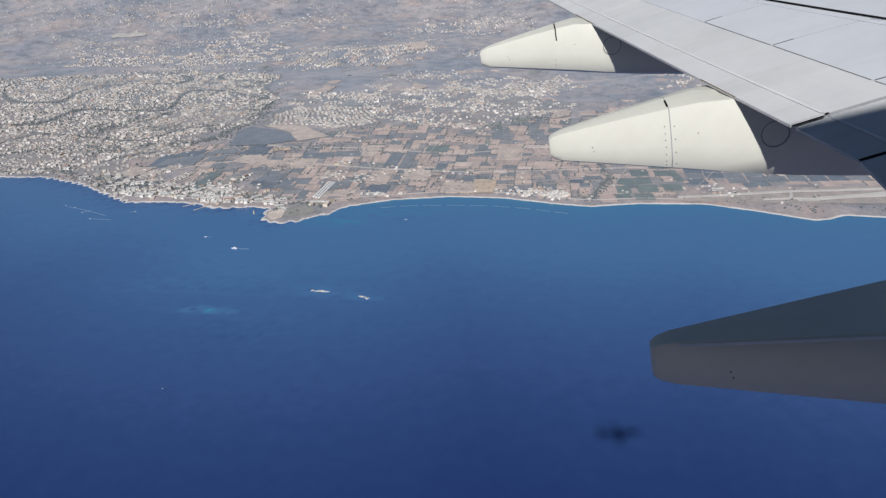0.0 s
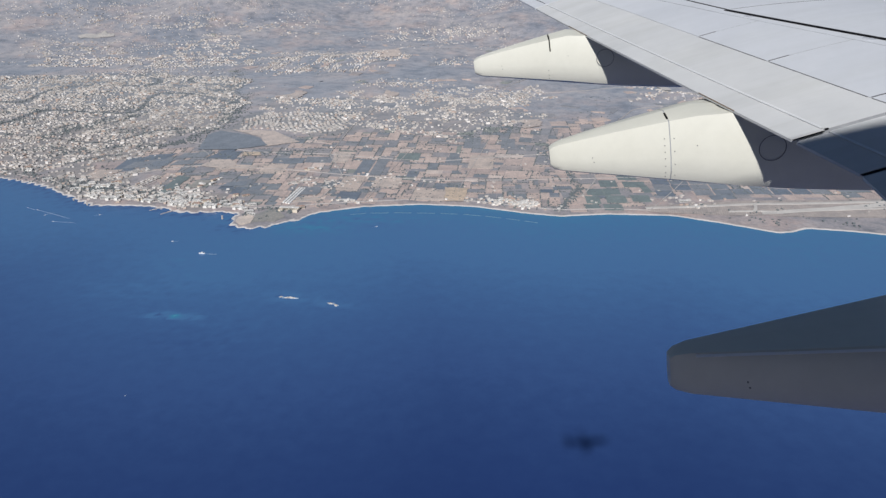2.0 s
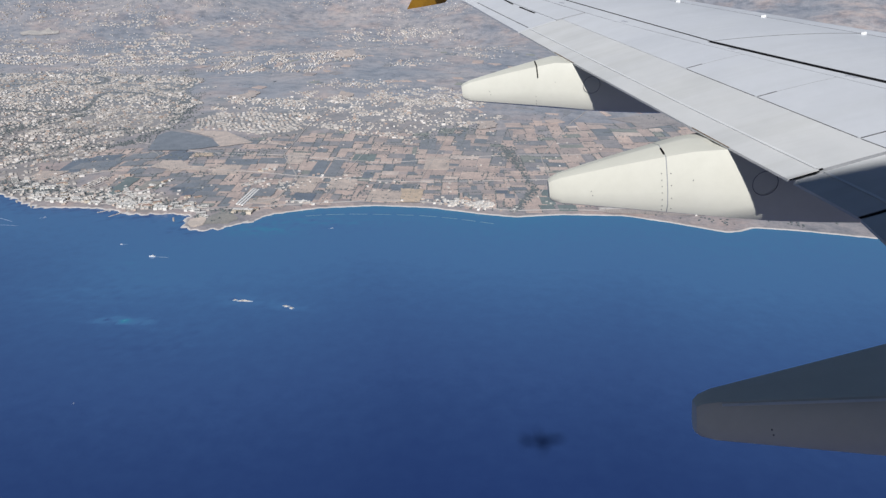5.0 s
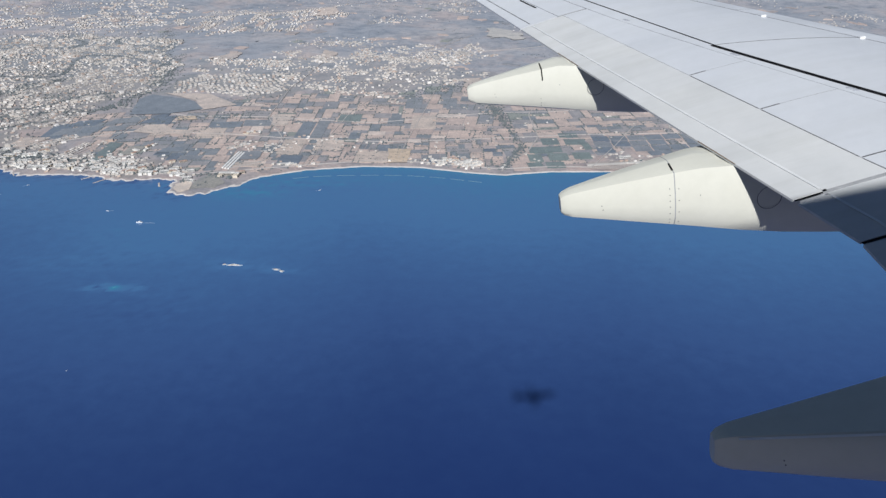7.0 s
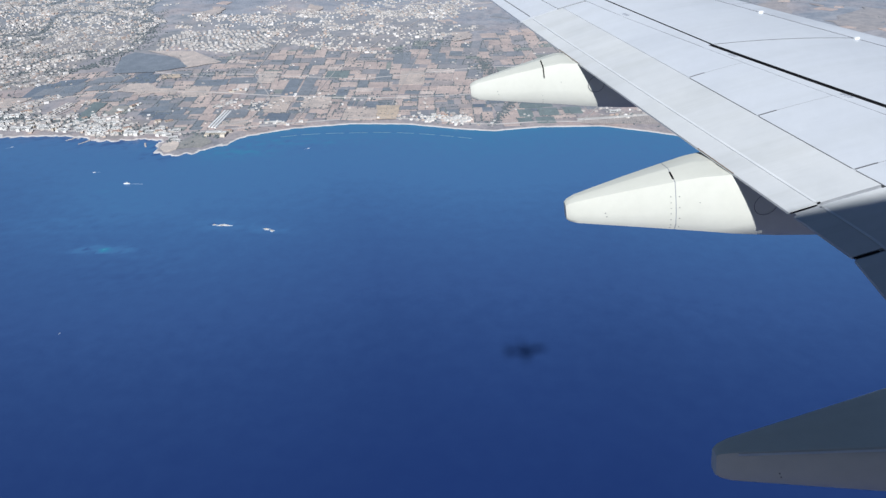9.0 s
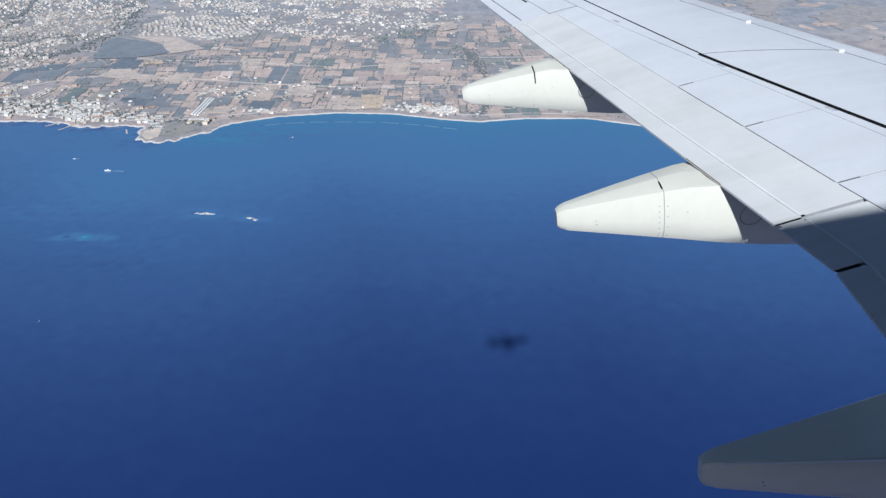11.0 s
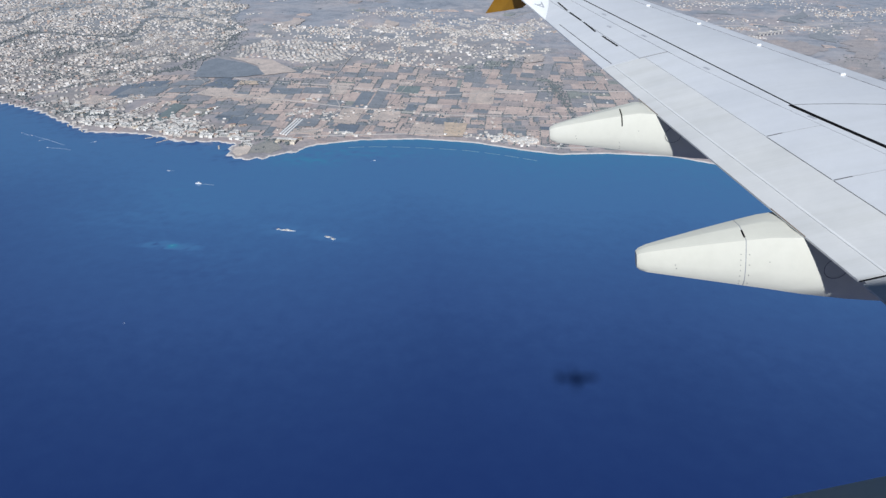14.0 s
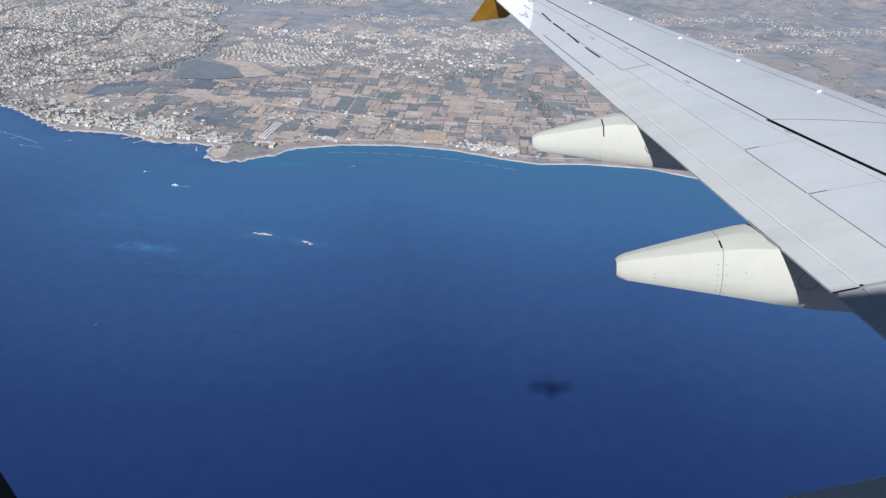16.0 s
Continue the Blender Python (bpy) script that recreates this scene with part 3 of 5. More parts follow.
def on_side(q, share):
    """A point on the inboard face of a cross-section, from its foot (0) to below its upper edge (1)."""
    run = q[1:6]
    k = min(3, int(share * 4))
    return run[k].lerp(run[k + 1], share * 4 - k) + Vector((0, -0.001, 0))


def rivet(p, body):
    bm = bmesh.new()
    bmesh.ops.create_cone(bm, segments=6, cap_ends=True, radius1=0.0045, radius2=0.004, depth=0.008, matrix=Matrix.Translation(p) @ Matrix.Rotation(radians(90), 4, "X"))
    part("rivet", bm, seal_grey, body)


def flap_fairing(y, tip, size):
    joint = 0.97 if y > 6 else 2.3
    steps = [0.0, 0.03, 0.1, 0.3, 0.6, 0.97] + ([1.3, 1.7, 2.3] if y < 6 else [])
    inset = [0.72, 0.9] + [1.0] * 7

    def ring(s, k=1.0):
        r = fairing_ring(y, tip, s, size)
        c = sum(r, Vector()) / len(r)
        return [c + (p - c) * k for p in r]
    body = part("flap_fairing", lofted([ring(s, k) for s, k in zip(steps, inset)]), fairing_paint, airliner, "cream canoe-shaped flap track fairing")
    part("forward_shell", lofted([ring(s) for s in (joint + 0.008, joint + 0.23, joint + 0.53, joint + 0.93, joint + 1.3, joint + 1.8, joint + 2.2) if s < 3.6]), fairing_paint, body)
    part("seam", lofted([ring(s, 0.996 if y < 9 else 0.9985) for s in (joint - 0.005, joint + 0.013)]), joint_grey if y < 9 else fairing_paint, body, "thin seam between the shells")
    for ob in (body, body.children[0]):
        ob.data.shade_smooth()
        ob.data.set_sharp_from_angle(angle=radians(36))
    if y > 6:
        q = fairing_ring(y, tip, joint, size)
        run = [q[7].lerp(q[6], 0.25), q[7].lerp(q[6], 0.8)] if y < 9 else [q[7].lerp(q[6], 0.1), q[6], q[5], q[5].lerp(q[4], 0.6)]
        bm = lofted([[p + Vector((dx * 0.007, dy, dy * -0.8 + 0.003)) for dx, dy in ((-1, 0.006), (1, 0.006), (1, -0.006), (-1, -0.006))] for p in run])
        part("hinge_plate", bm, gap_black, body, "short black strap across the seam")
        for k in range(7 if y < 9 else 3):
            rivet(on_side(fairing_ring(y, tip, joint - 0.04, size), 0.08 + k / 7.6), body)
            if k % 2 == 0 and y < 9:
                rivet(on_side(fairing_ring(y, tip, joint + 0.035, size), 0.14 + k / 8.4), body)
    else:
        # white bead added along the upper edge in place of its bright highlight
        edge = [fairing_ring(y, tip, s, size)[6] for s in (0.12, 0.3, 0.6, 1.0, 1.5, 2.0, 2.28)]
        bm = lofted([[p + Vector((0, a, b)) for a, b in ((-0.010, 0), (0.0, 0.009), (0.008, 0), (0.0, -0.009))] for p in edge])
        part("edge_seal", bm, white_paint, body, "pale bead put in as the highlight along the fairing edge")
    for s, share in ((0.35, 0.55), (0.36, 0.42), (1.18, 0.7)):
        rivet(on_side(fairing_ring(y, tip, s, size), share), body)
    # round inspection cover on the inboard face
    q = fairing_ring(y, tip, 1.74 if y < 9 else 1.62, size)
    c = q[3].lerp(q[4], 0.75)
    bm = bmesh.new()
    n, ro, ri = 24, 0.108 * size, 0.102 * size
    vo = [bm.verts.new(c + Vector((ro * math.cos(t * 6.2832 / n), -0.006, ro * math.sin(t * 6.2832 / n)))) for t in range(n)]
    vi = [bm.verts.new(c + Vector((ri * math.cos(t * 6.2832 / n), -0.006, ri * math.sin(t * 6.2832 / n)))) for t in range(n)]
    for t in range(n):
        bm.faces.new((vo[t], vo[(t + 1) % n], vi[(t + 1) % n], vi[t]))
    part("cover_ring", bm, seal_grey, body)
    return body


flap_fairing(10.40, (-9.46, 10.40, 0.50), 0.92)
flap_fairing(7.70, (-8.83, 7.70, 0.11), 1.0)
flap_fairing(4.75, (-8.50, 4.75, -0.12), 1.0)
for y in (10.40, 7.70):
    strip("seal", y - 0.3, 0.9985, y + 0.2, 0.9985, 0.011, rust_brown, 0.0)

# winglet: blended white blade curving up, gold blade below
rings = []
for y, dz, le, ch in ((15.56, 0.0, 0.0, 1.0), (15.85, 0.05, -0.02, 0.95), (16.15, 0.20, -0.10, 0.86), (16.38, 0.50, -0.28, 0.76), (16.55, 1.0, -0.60, 0.62), (16.75, 1.8, -1.12, 0.48), (16.9, 2.4, -1.6, 0.30)):
    a, b = leading(y), trailing(y)
    c0 = (leading(15.56).x - trailing(15.56).x) * ch
    nose = Vector((leading(15.56).x + le - 0.35 * (y - 15.56), y, leading(15.56).z + dz))
    lean = min(1.0, dz / 0.6)
    loop = []
    for u, h in ((0, 0), (0.05, 0.03), (0.2, 0.055), (0.5, 0.055), (0.8, 0.025), (1.0, 0.004), (0.8, -0.01), (0.5, -0.025), (0.2, -0.03), (0.05, -0.02)):
        off = h * c0
        loop.append(nose + Vector((-u * c0, -off * lean, off * (1 - lean) - 0.04 * u * c0)))
    rings.append(loop)
winglet = part("winglet", lofted(rings), white_paint, airliner, "white winglet curving upward at the wing tip")
for f in winglet.data.polygons:
    f.use_smooth = len(f.vertices) == 4
base = trailing(15.75)
blade = []
for s in (0.0, 0.5, 1.0):
    c0, nose = 0.95 - 0.22 * s, base + Vector((0.80 - 0.55 * s, 0.05 + 0.35 * s, -0.02 - 0.46 * s))
    blade.append([nose + Vector((-u * c0, w * c0, -0.02 * u)) for u, w in ((0, 0), (0.15, 0.03), (0.6, 0.03), (1, 0.003), (0.6, -0.03), (0.15, -0.03))])
part("lower_blade", lofted(blade), gold_paint, winglet, "gold blade below the wing tip")
for ch, yc, uc in (("A", 14.48, 0.90), ("I", 14.82, 0.79), ("R", 15.14, 0.67)):
    cu = bpy.data.curves.new("letter", "FONT")
    cu.body, cu.size, cu.extrude, cu.align_x = ch, 0.40, 0.001, "CENTER"
    tmp = bpy.data.objects.new("letter", cu)
    me = bpy.data.meshes.new_from_object(tmp)
    bpy.data.objects.remove(tmp)
    for v in me.vertices:
        y = yc + 0.14 - v.co.y
        u = uc + 0.5 * v.co.x / (leading(y).x - trailing(y).x)
        v.co = upper(y, u, 0.004 + v.co.z)
    me.materials.append(letter_grey)
    ob = new("letter", me)
    ob.parent = wing

# fuselage shell with the window opening that the camera looks through
RAD, MIDZ = 2.10, 3.25
OPEN_X, OPEN_Z = (-10.755, -8.50), (1.70, 4.46)


def girth(x):
    """Share of the full radius along the body: a blunt nose and a long tail cone."""
    if x > 7.5:
        return max(0.12, math.sqrt(max(0.0, 1 - ((x - 7.5) / 6.1) ** 2)))
    return 1.0 if x > -13 else 1 - 0.84 * ((-13 - x) / 11.6) ** 1.3


def rise(x):
    return 0.9 * ((-13 - x) / 11.6) if x < -13 else -0.35 * max(0.0, (x - 7.5) / 6.1)


def barrel():
    bm = bmesh.new()
    xs = sorted(set([-24.6, -23, -20, -16, -13.5, -12, -6, 0, 6, 9, 11, 12.4, 13.2, 13.5] + [OPEN_X[0], OPEN_X[1]] + [-9.8, -9.3, -8.9]))
    a0, a1 = (math.asin((z - MIDZ) / RAD) for z in OPEN_Z)
    angs = [a0 + (a1 - a0) * k / 6 for k in range(7)] + [a1 + (2 * math.pi - (a1 - a0)) * k / 40 for k in range(1, 40)]
    skins = []
    for r in (RAD, RAD - 0.10):
        skins.append([[bm.verts.new((x, (r - RAD + RAD * girth(x)) * math.cos(a), MIDZ + rise(x) + (r - RAD + RAD * girth(x)) * math.sin(a))) for a in angs] for x in xs])
    n = len(angs)
    for si, vs in enumerate(skins):
        for i in range(len(xs) - 1):
            for k in range(n):
                j = (k + 1) % n
                if OPEN_X[0] <= xs[i] and xs[i + 1] <= OPEN_X[1] and k < 6:
                    continue
                bm.faces.new((vs[i][k], vs[i + 1][k], vs[i + 1][j], vs[i][j]))
    for end in (0, -1):
        bm.faces.new(skins[0][end])
    i0, i1 = xs.index(OPEN_X[0]), xs.index(OPEN_X[1])
    for k in range(6):
        for i in (i0, i1):
            bm.faces.new((skins[0][i][k], skins[0][i][k + 1], skins[1][i][k + 1], skins[1][i][k]))
    for i in range(i0, i1):
        for k in (0, 6):
            bm.faces.new((skins[0][i][k], skins[0][i + 1][k], skins[1][i + 1][k], skins[1][i][k]))
    return bm


fuselage = part("fuselage", barrel(), belly_grey, airliner, "grey round fuselage with a cabin window opening")
fuselage.data.shade_smooth()
fuselage.data.set_sharp_from_angle(angle=radians(30))


bm = bmesh.new()
box_into(bm, -4.6, 0, -0.65, 1.75, 10.5, 3.7)
bmesh.ops.bevel(bm, geom=bm.edges[:], offset=0.5, segments=4, affect="EDGES")
part("belly_fairing", bm, belly_grey, airliner, "grey belly fairing at the wing root")


def aerofoil(nose, chord, thick, across):
    """One closed section of a flying surface, thick along the given direction."""
    return [nose + Vector((-u * chord, 0, 0)) + across * (h * thick * chord) for u, h in ((0, 0), (0.06, 0.5), (0.3, 0.95), (0.65, 0.6), (1, 0.02), (0.65, -0.45), (0.3, -0.7), (0.06, -0.4))]


UP, SIDE = Vector((0, 0, 1)), Vector((0, 1, 0))
far_wing = []
for y in (1.2, 6.1, 11.0, 15.6):
    a = leading(y)
    far_wing.append(aerofoil(Vector((a.x, -y, a.z)), a.x - trailing(y).x, 0.06, UP))
far_wing += [aerofoil(Vector((leading(15.6).x - d, -15.6 - 0.4 * h, leading(15.6).z + h)), 1.3 - 0.35 * h, 0.06, SIDE) for d, h in ((0.3, 0.35), (1.5, 2.4))]
part("far_wing", lofted(far_wing), belly_grey, airliner, "grey wing on the far side of the fuselage")
for side in (-1, 1):
    part("tailplane", lofted([aerofoil(Vector((-18.3 - 0.62 * q, side * q, 3.9 + 0.11 * q)), 3.9 - 0.40 * q, 0.05, UP) for q in (0.3, 3.5, 6.8)]), belly_grey, airliner, "grey horizontal tailplane")
part("tail_fin", lofted([aerofoil(Vector((-16.2 - 0.85 * q, 0, 4.2 + q)), 6.0 - 0.52 * q, 0.05, SIDE) for q in (0.0, 3.5, 7.2)]), fuselage_white, airliner, "tall white tail fin")


def window_surround():
    """A dark rounded frame lining the opening."""
    bm = bmesh.new()
    cx, cz = sum(OPEN_X) / 2, sum(OPEN_Z) / 2
    hx, hz = (OPEN_X[1] - OPEN_X[0]) / 2, (OPEN_Z[1] - OPEN_Z[0]) / 2
    n = 48
    loops = []
    for grow, depth in ((0.03, 0.012), (-0.05, 0.012), (-0.05, -0.12), (0.03, -0.12)):
        loop = []
        for k in range(n):
            t = 6.28318 * k / n
            ct, st = math.cos(t), math.sin(t)
            e = 0.35
            x = cx + (hx + grow) * math.copysign(abs(ct) ** e, ct)
            z = cz + (hz + grow) * math.copysign(abs(st) ** e, st)
            y = math.sqrt(max(0.1, RAD * RAD - (z - MIDZ) ** 2)) + depth
            loop.append(bm.verts.new((x, y, z)))
        loops.append(loop)
    for a, b in zip(loops, loops[1:] + loops[:1]):
        for k in range(n):
            j = (k + 1) % n
            bm.faces.new((a[k], a[j], b[j], b[k]))
    bmesh.ops.recalc_face_normals(bm, faces=bm.faces)
    return bm


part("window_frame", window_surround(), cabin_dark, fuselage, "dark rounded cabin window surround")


# ---- towns ----
def boxes_mesh(name, x, y, lx, ly, h, turn, mat):
    """Many small flat-roofed houses with a parapet step, joined into one mesh."""
    z = height(x, y) - 0.4
    c, s = np.cos(turn), np.sin(turn)
    ring = np.array([(-1, -1), (1, -1), (1, 1), (-1, 1)]) / 2
    px = x[:, None] + c[:, None] * ring[:, 0] * lx[:, None] - s[:, None] * ring[:, 1] * ly[:, None]
    py = y[:, None] + s[:, None] * ring[:, 0] * lx[:, None] + c[:, None] * ring[:, 1] * ly[:, None]
    lo = np.stack([px, py, np.repeat(z[:, None], 4, 1)], -1)
    hi = np.stack([px, py, np.repeat((z + 0.4 + h)[:, None], 4, 1)], -1)
    v = np.concatenate([lo, hi], 1).reshape(-1, 3)
    f = np.array([(4, 5, 6, 7), (0, 1, 5, 4), (1, 2, 6, 5), (2, 3, 7, 6), (3, 0, 4, 7)])
    faces = (np.arange(len(x))[:, None, None] * 8 + f[None]).reshape(-1, 4)
    return sheet(name, v.tolist(), faces.tolist(), mat)


ICO = bmesh.new()
bmesh.ops.create_icosphere(ICO, subdivisions=1, radius=1.0)
ICO_V = np.array([v.co for v in ICO.verts])
ICO_F = np.array([[v.index for v in f.verts] for f in ICO.faces])
ICO.free()


def clumps_mesh(name, x, y, r, mat):
    """Many uneven little crowns of foliage, joined."""
    z = height(x, y)
    n = len(x)
    j = rng.uniform(0.65, 1.3, (n, len(ICO_V), 1))
    squash = np.stack([r * rng.uniform(0.8, 1.5, n), r * rng.uniform(0.8, 1.5, n), r * rng.uniform(0.7, 1.1, n)], -1)[:, None, :]
    v = ICO_V[None] * j * squash + np.stack([x, y, z + 0.45 * r], -1)[:, None, :]
    faces = (np.arange(n)[:, None, None] * len(ICO_V) + ICO_F[None]).reshape(-1, 3)
    return sheet(name, v.reshape(-1, 3).tolist(), faces.tolist(), mat)


def jittered(poly, step, keep, turn, jit=0.3):
    """Points on a turned, jittered street grid inside a polygon, thinned where keep is small."""
    xs, ys = [p[0] for p in poly], [p[1] for p in poly]
    cx, cy, half = (min(xs) + max(xs)) / 2, (min(ys) + max(ys)) / 2, max(max(xs) - min(xs), max(ys) - min(ys)) * 0.75
    k = np.arange(-half, half, step)
    gx, gy = np.meshgrid(k, k)
    gx, gy = gx.ravel() + rng.normal(0, jit * step * 0.5, gx.size), gy.ravel() + rng.normal(0, jit * step * 0.5, gx.size)
    x, y = cx + math.cos(turn) * gx - math.sin(turn) * gy, cy + math.sin(turn) * gx + math.cos(turn) * gy
    x, y = x + 7 * waves(x, y, 120, 81) + 3 * waves(x, y, 47, 82), y + 7 * waves(x, y, 110, 83) + 3 * waves(x, y, 53, 84)
    street = (np.floor((gx + 1000) / step) % 9 != 0) & (np.floor((gy + 1000) / step) % 4 != 0)
    ok = inside(poly, x + 22 * waves(x, y, 130, 51), y + 22 * waves(x, y, 150, 52)) & (rng.random(x.size) < keep(x, y)) & street & (inland(x, y) > 4)
    return x[ok], y[ok]


def patchy(lo, hi, size, seed):
    return lambda x, y: lo + (hi - lo) * smoothstep(-0.5, 0.5, waves(x, y, size, seed))


def quarter(lo, hi, dense):
    """Keeps one part of the city, so that its quarters turn their streets differently."""
    return lambda x, y: dense(x, y) * ((waves(x, y, 330, 71) >= lo) & (waves(x, y, 330, 71) < hi))


town = []


def dense(x, y):
    """Built-up quarters broken by parks and empty ground."""
    return patchy(0.55, 1.0, 90, 21)(x, y) * patchy(0.70, 1.0, 38, 25)(x, y) * (np.abs(waves(x, y, 300, 77)) > 0.05) * (np.abs(waves(x, y, 170, 78)) > 0.035)


for poly, step, keep, turn in ((CITY, 3.5, quarter(-9, -0.25, dense), -0.25), (CITY, 3.5, quarter(-0.25, 0.35, dense), 0.4), (CITY, 3.4, quarter(0.35, 9, dense), 0.95), (SUBURB, 3.9, patchy(0.08, 0.9, 70, 23), 0.2), (RESORT, 4.0, patchy(0.2, 0.9, 45, 24), 0.5)):
    x, y = jittered(poly, step, keep, turn)
    n = len(x)
    big = rng.random(n) < 0.08
    lx, ly = rng.uniform(1.9, 3.3, n) * (1 + 0.7 * big), rng.uniform(1.5, 2.6, n) * (1 + 0.5 * big)
    town.append((x, y, lx, ly, rng.uniform(0.8, 1.5, n) * (1 + 0.9 * big), np.full(n, turn) + rng.normal(0, 0.12, n)))
# terraced rows of the estate beside the valley, following its gently curving streets
k = np.arange(-110, 110, 5.6)
gx, gy = (v.ravel() for v in np.meshgrid(k, np.arange(-90, 90, 3.1)))
gx, gy = gx + 3.2 * np.sin(gy / 19.0) + 2.6 * waves(gx, gy, 60, 85) + rng.normal(0, 0.5, gx.size), gy + rng.normal(0, 0.5, gx.size)
x, y = -205 + math.cos(0.5) * gx - math.sin(0.5) * gy, 985 + math.sin(0.5) * gx + math.cos(0.5) * gy
ok = inside(ESTATE, x + 10 * waves(x, y, 70, 53), y + 10 * waves(x, y, 80, 54)) & (rng.random(x.size) < patchy(0.5, 0.98, 34, 26)(x, y))
n = int(ok.sum())
town.append((x[ok], y[ok], rng.uniform(2.4, 3.6, n), rng.uniform(2.2, 2.9, n), rng.uniform(1.0, 1.5, n), rng.normal(0.5, 0.15, n)))
# towns and villages strung along the foothills
WEST_TOWNS = [([(-958, 1530), (-712, 1561), (-524, 1612), (-471, 1461), (-669, 1418), (-880, 1402)], 4.6, 0.1, 0.95), ([(-706, 1535), (-694, 1863), (-647, 1837), (-495, 1675), (-591, 1582)], 5.2, 0.05, 0.75),
              ([(-909, 1822), (-701, 1900), (-460, 2015), (-437, 1899), (-688, 1851), (-874, 1774)], 6.0, 0.0, 0.6), ([(-1046, 1683), (-881, 1693), (-791, 1587), (-964, 1540)], 5.5, 0.0, 0.7),
              ([(-1138, 1869), (-718, 1978), (-705, 1916), (-1098, 1787)], 6.5, 0.0, 0.55)]
HILL_TOWNS = [([(-490, 1589), (-357, 1670), (-202, 1561), (-193, 1821), (-150, 1490), (-180, 1411), (-304, 1362), (-438, 1397)], 4.6, 0.05, 0.95),
              ([(-272, 1986), (-125, 2042), (45, 1979), (28, 1928), (-117, 1899), (-259, 1896)], 5.5, 0.05, 0.85), ([(-100, 1219), (23, 1234), (141, 1229), (133, 1085), (12, 1061), (-78, 1116)], 4.0, 0.05, 0.8),
              ([(-188, 1195), (-143, 1187), (-123, 1094), (-166, 1110)], 3.8, 0.4, 0.95), ([(297, 1304), (373, 1357), (315, 1149), (270, 1091)], 5.0, 0.0, 0.6)]
for i, (poly, step, lo, hi) in enumerate(WEST_TOWNS + HILL_TOWNS):
    x, y = jittered(poly, step, patchy(lo, hi, 62, 101 + i), 0.3 * i)
    n, q = len(x), 0.62 * step
    town.append((x, y, rng.uniform(0.8, 1.45, n) * q, rng.uniform(0.7, 1.1, n) * q, rng.uniform(1.1, 2.0, n), rng.normal(0.3 * i, 0.12, n)))
# hamlets and villas scattered over the hills
for _ in range(230):
    hx, hy = rng.uniform(-1500, 900), 1000 + 1700 * rng.random() ** 1.3
    if (hy < 1330 and hx < -300) or (hx > 120 and rng.random() < 0.7):
        continue
    k = int(rng.integers(8, 90))
    spread = rng.uniform(10, 26) * (hy / 1300)
    x, y = hx + rng.normal(0, spread * 1.6, k), hy + rng.normal(0, spread, k)
    town.append((x, y, rng.uniform(1.6, 3.2, k), rng.uniform(1.5, 2.6, k), rng.uniform(0.9, 1.5, k), rng.uniform(0, 3.1, k)))
x, y = rng.uniform(-330, 430, 900), rng.uniform(650, 960, 900)
ok = (inland(x, y) > 10) & (waves(x, y, 55, 31) > 0.35) & (np.abs(x + 250) > 60)
k = int(ok.sum())
town.append((x[ok], y[ok], rng.uniform(1.4, 3.4, k), rng.uniform(1.3, 2.4, k), rng.uniform(0.8, 1.4, k), rng.uniform(0, 3.1, k)))
for cx, cy, sx, sy, k in ((97, 678, 16, 7, 70), (110, 668, 8, 5, 30), (265, 690, 12, 7, 26), (-66, 662, 10, 3, 10), (-100, 712, 20, 10, 40), (-45, 735, 25, 12, 30), (380, 1140, 36, 10, 70), (300, 1270, 30, 14, 50), (366, 1192, 22, 6, 80), (427, 1222, 20, 7, 70), (432, 1150, 14, 5, 60), (405, 1460, 26, 24, 50), (464, 1312, 24, 12, 40), (640, 1383, 34, 26, 170), (600, 1230, 30, 18, 40), (720, 1400, 30, 20, 60), (-280, 668, 14, 14, 60), (-230, 655, 16, 10, 70)):
    x, y = rng.normal(cx, sx, k), rng.normal(cy, sy, k)
    ok = inland(x, y) > 5
    k = int(ok.sum())
    town.append((x[ok], y[ok], rng.uniform(1.6, 3.6, k), rng.uniform(1.5, 2.8, k), rng.uniform(0.9, 1.6, k), rng.normal(0.3, 0.15, k)))
for x0, y0, x1, y1, wide, rows in ((-345, 714, -312, 746, 12, 3), (-297, 676, -287, 720, 12, 3), (-134, 700, -121, 719, 8, 3)):
    m = int(math.hypot(x1 - x0, y1 - y0) / 2.6)
    f, r = (v.ravel() for v in np.meshgrid((np.arange(m) + 0.5) / m, (np.arange(rows) + 0.5) / rows - 0.5))
    turn = math.atan2(y1 - y0, x1 - x0)
    x = x0 + (x1 - x0) * f - math.sin(turn) * r * wide + rng.normal(0, 0.3, f.size)
    y = y0 + (y1 - y0) * f + math.cos(turn) * r * wide + rng.normal(0, 0.3, f.size)
    town.append((x, y, rng.uniform(1.7, 2.3, f.size), rng.uniform(2.0, 2.8, f.size), rng.uniform(0.9, 1.4, f.size), np.full(f.size, turn)))
tx = [np.concatenate([t[i] for t in town]) for i in range(6)]
near = np.flatnonzero((inland(tx[0], tx[1]) > 6) & (tx[1] < 760) & (tx[0] > -360) & (tx[0] < 330))
near = near[np.argsort(inland(tx[0][near], tx[1][near]))][:230]
NEAR = [[float(tx[i][k]) for i in range(6)] for k in near]
tx = [np.delete(v, near) for v in tx]
tagged(boxes_mesh("town_houses", *tx, house_mix), "thousands of pale flat-roofed houses spread over the plain", "houses", kind="stuff")

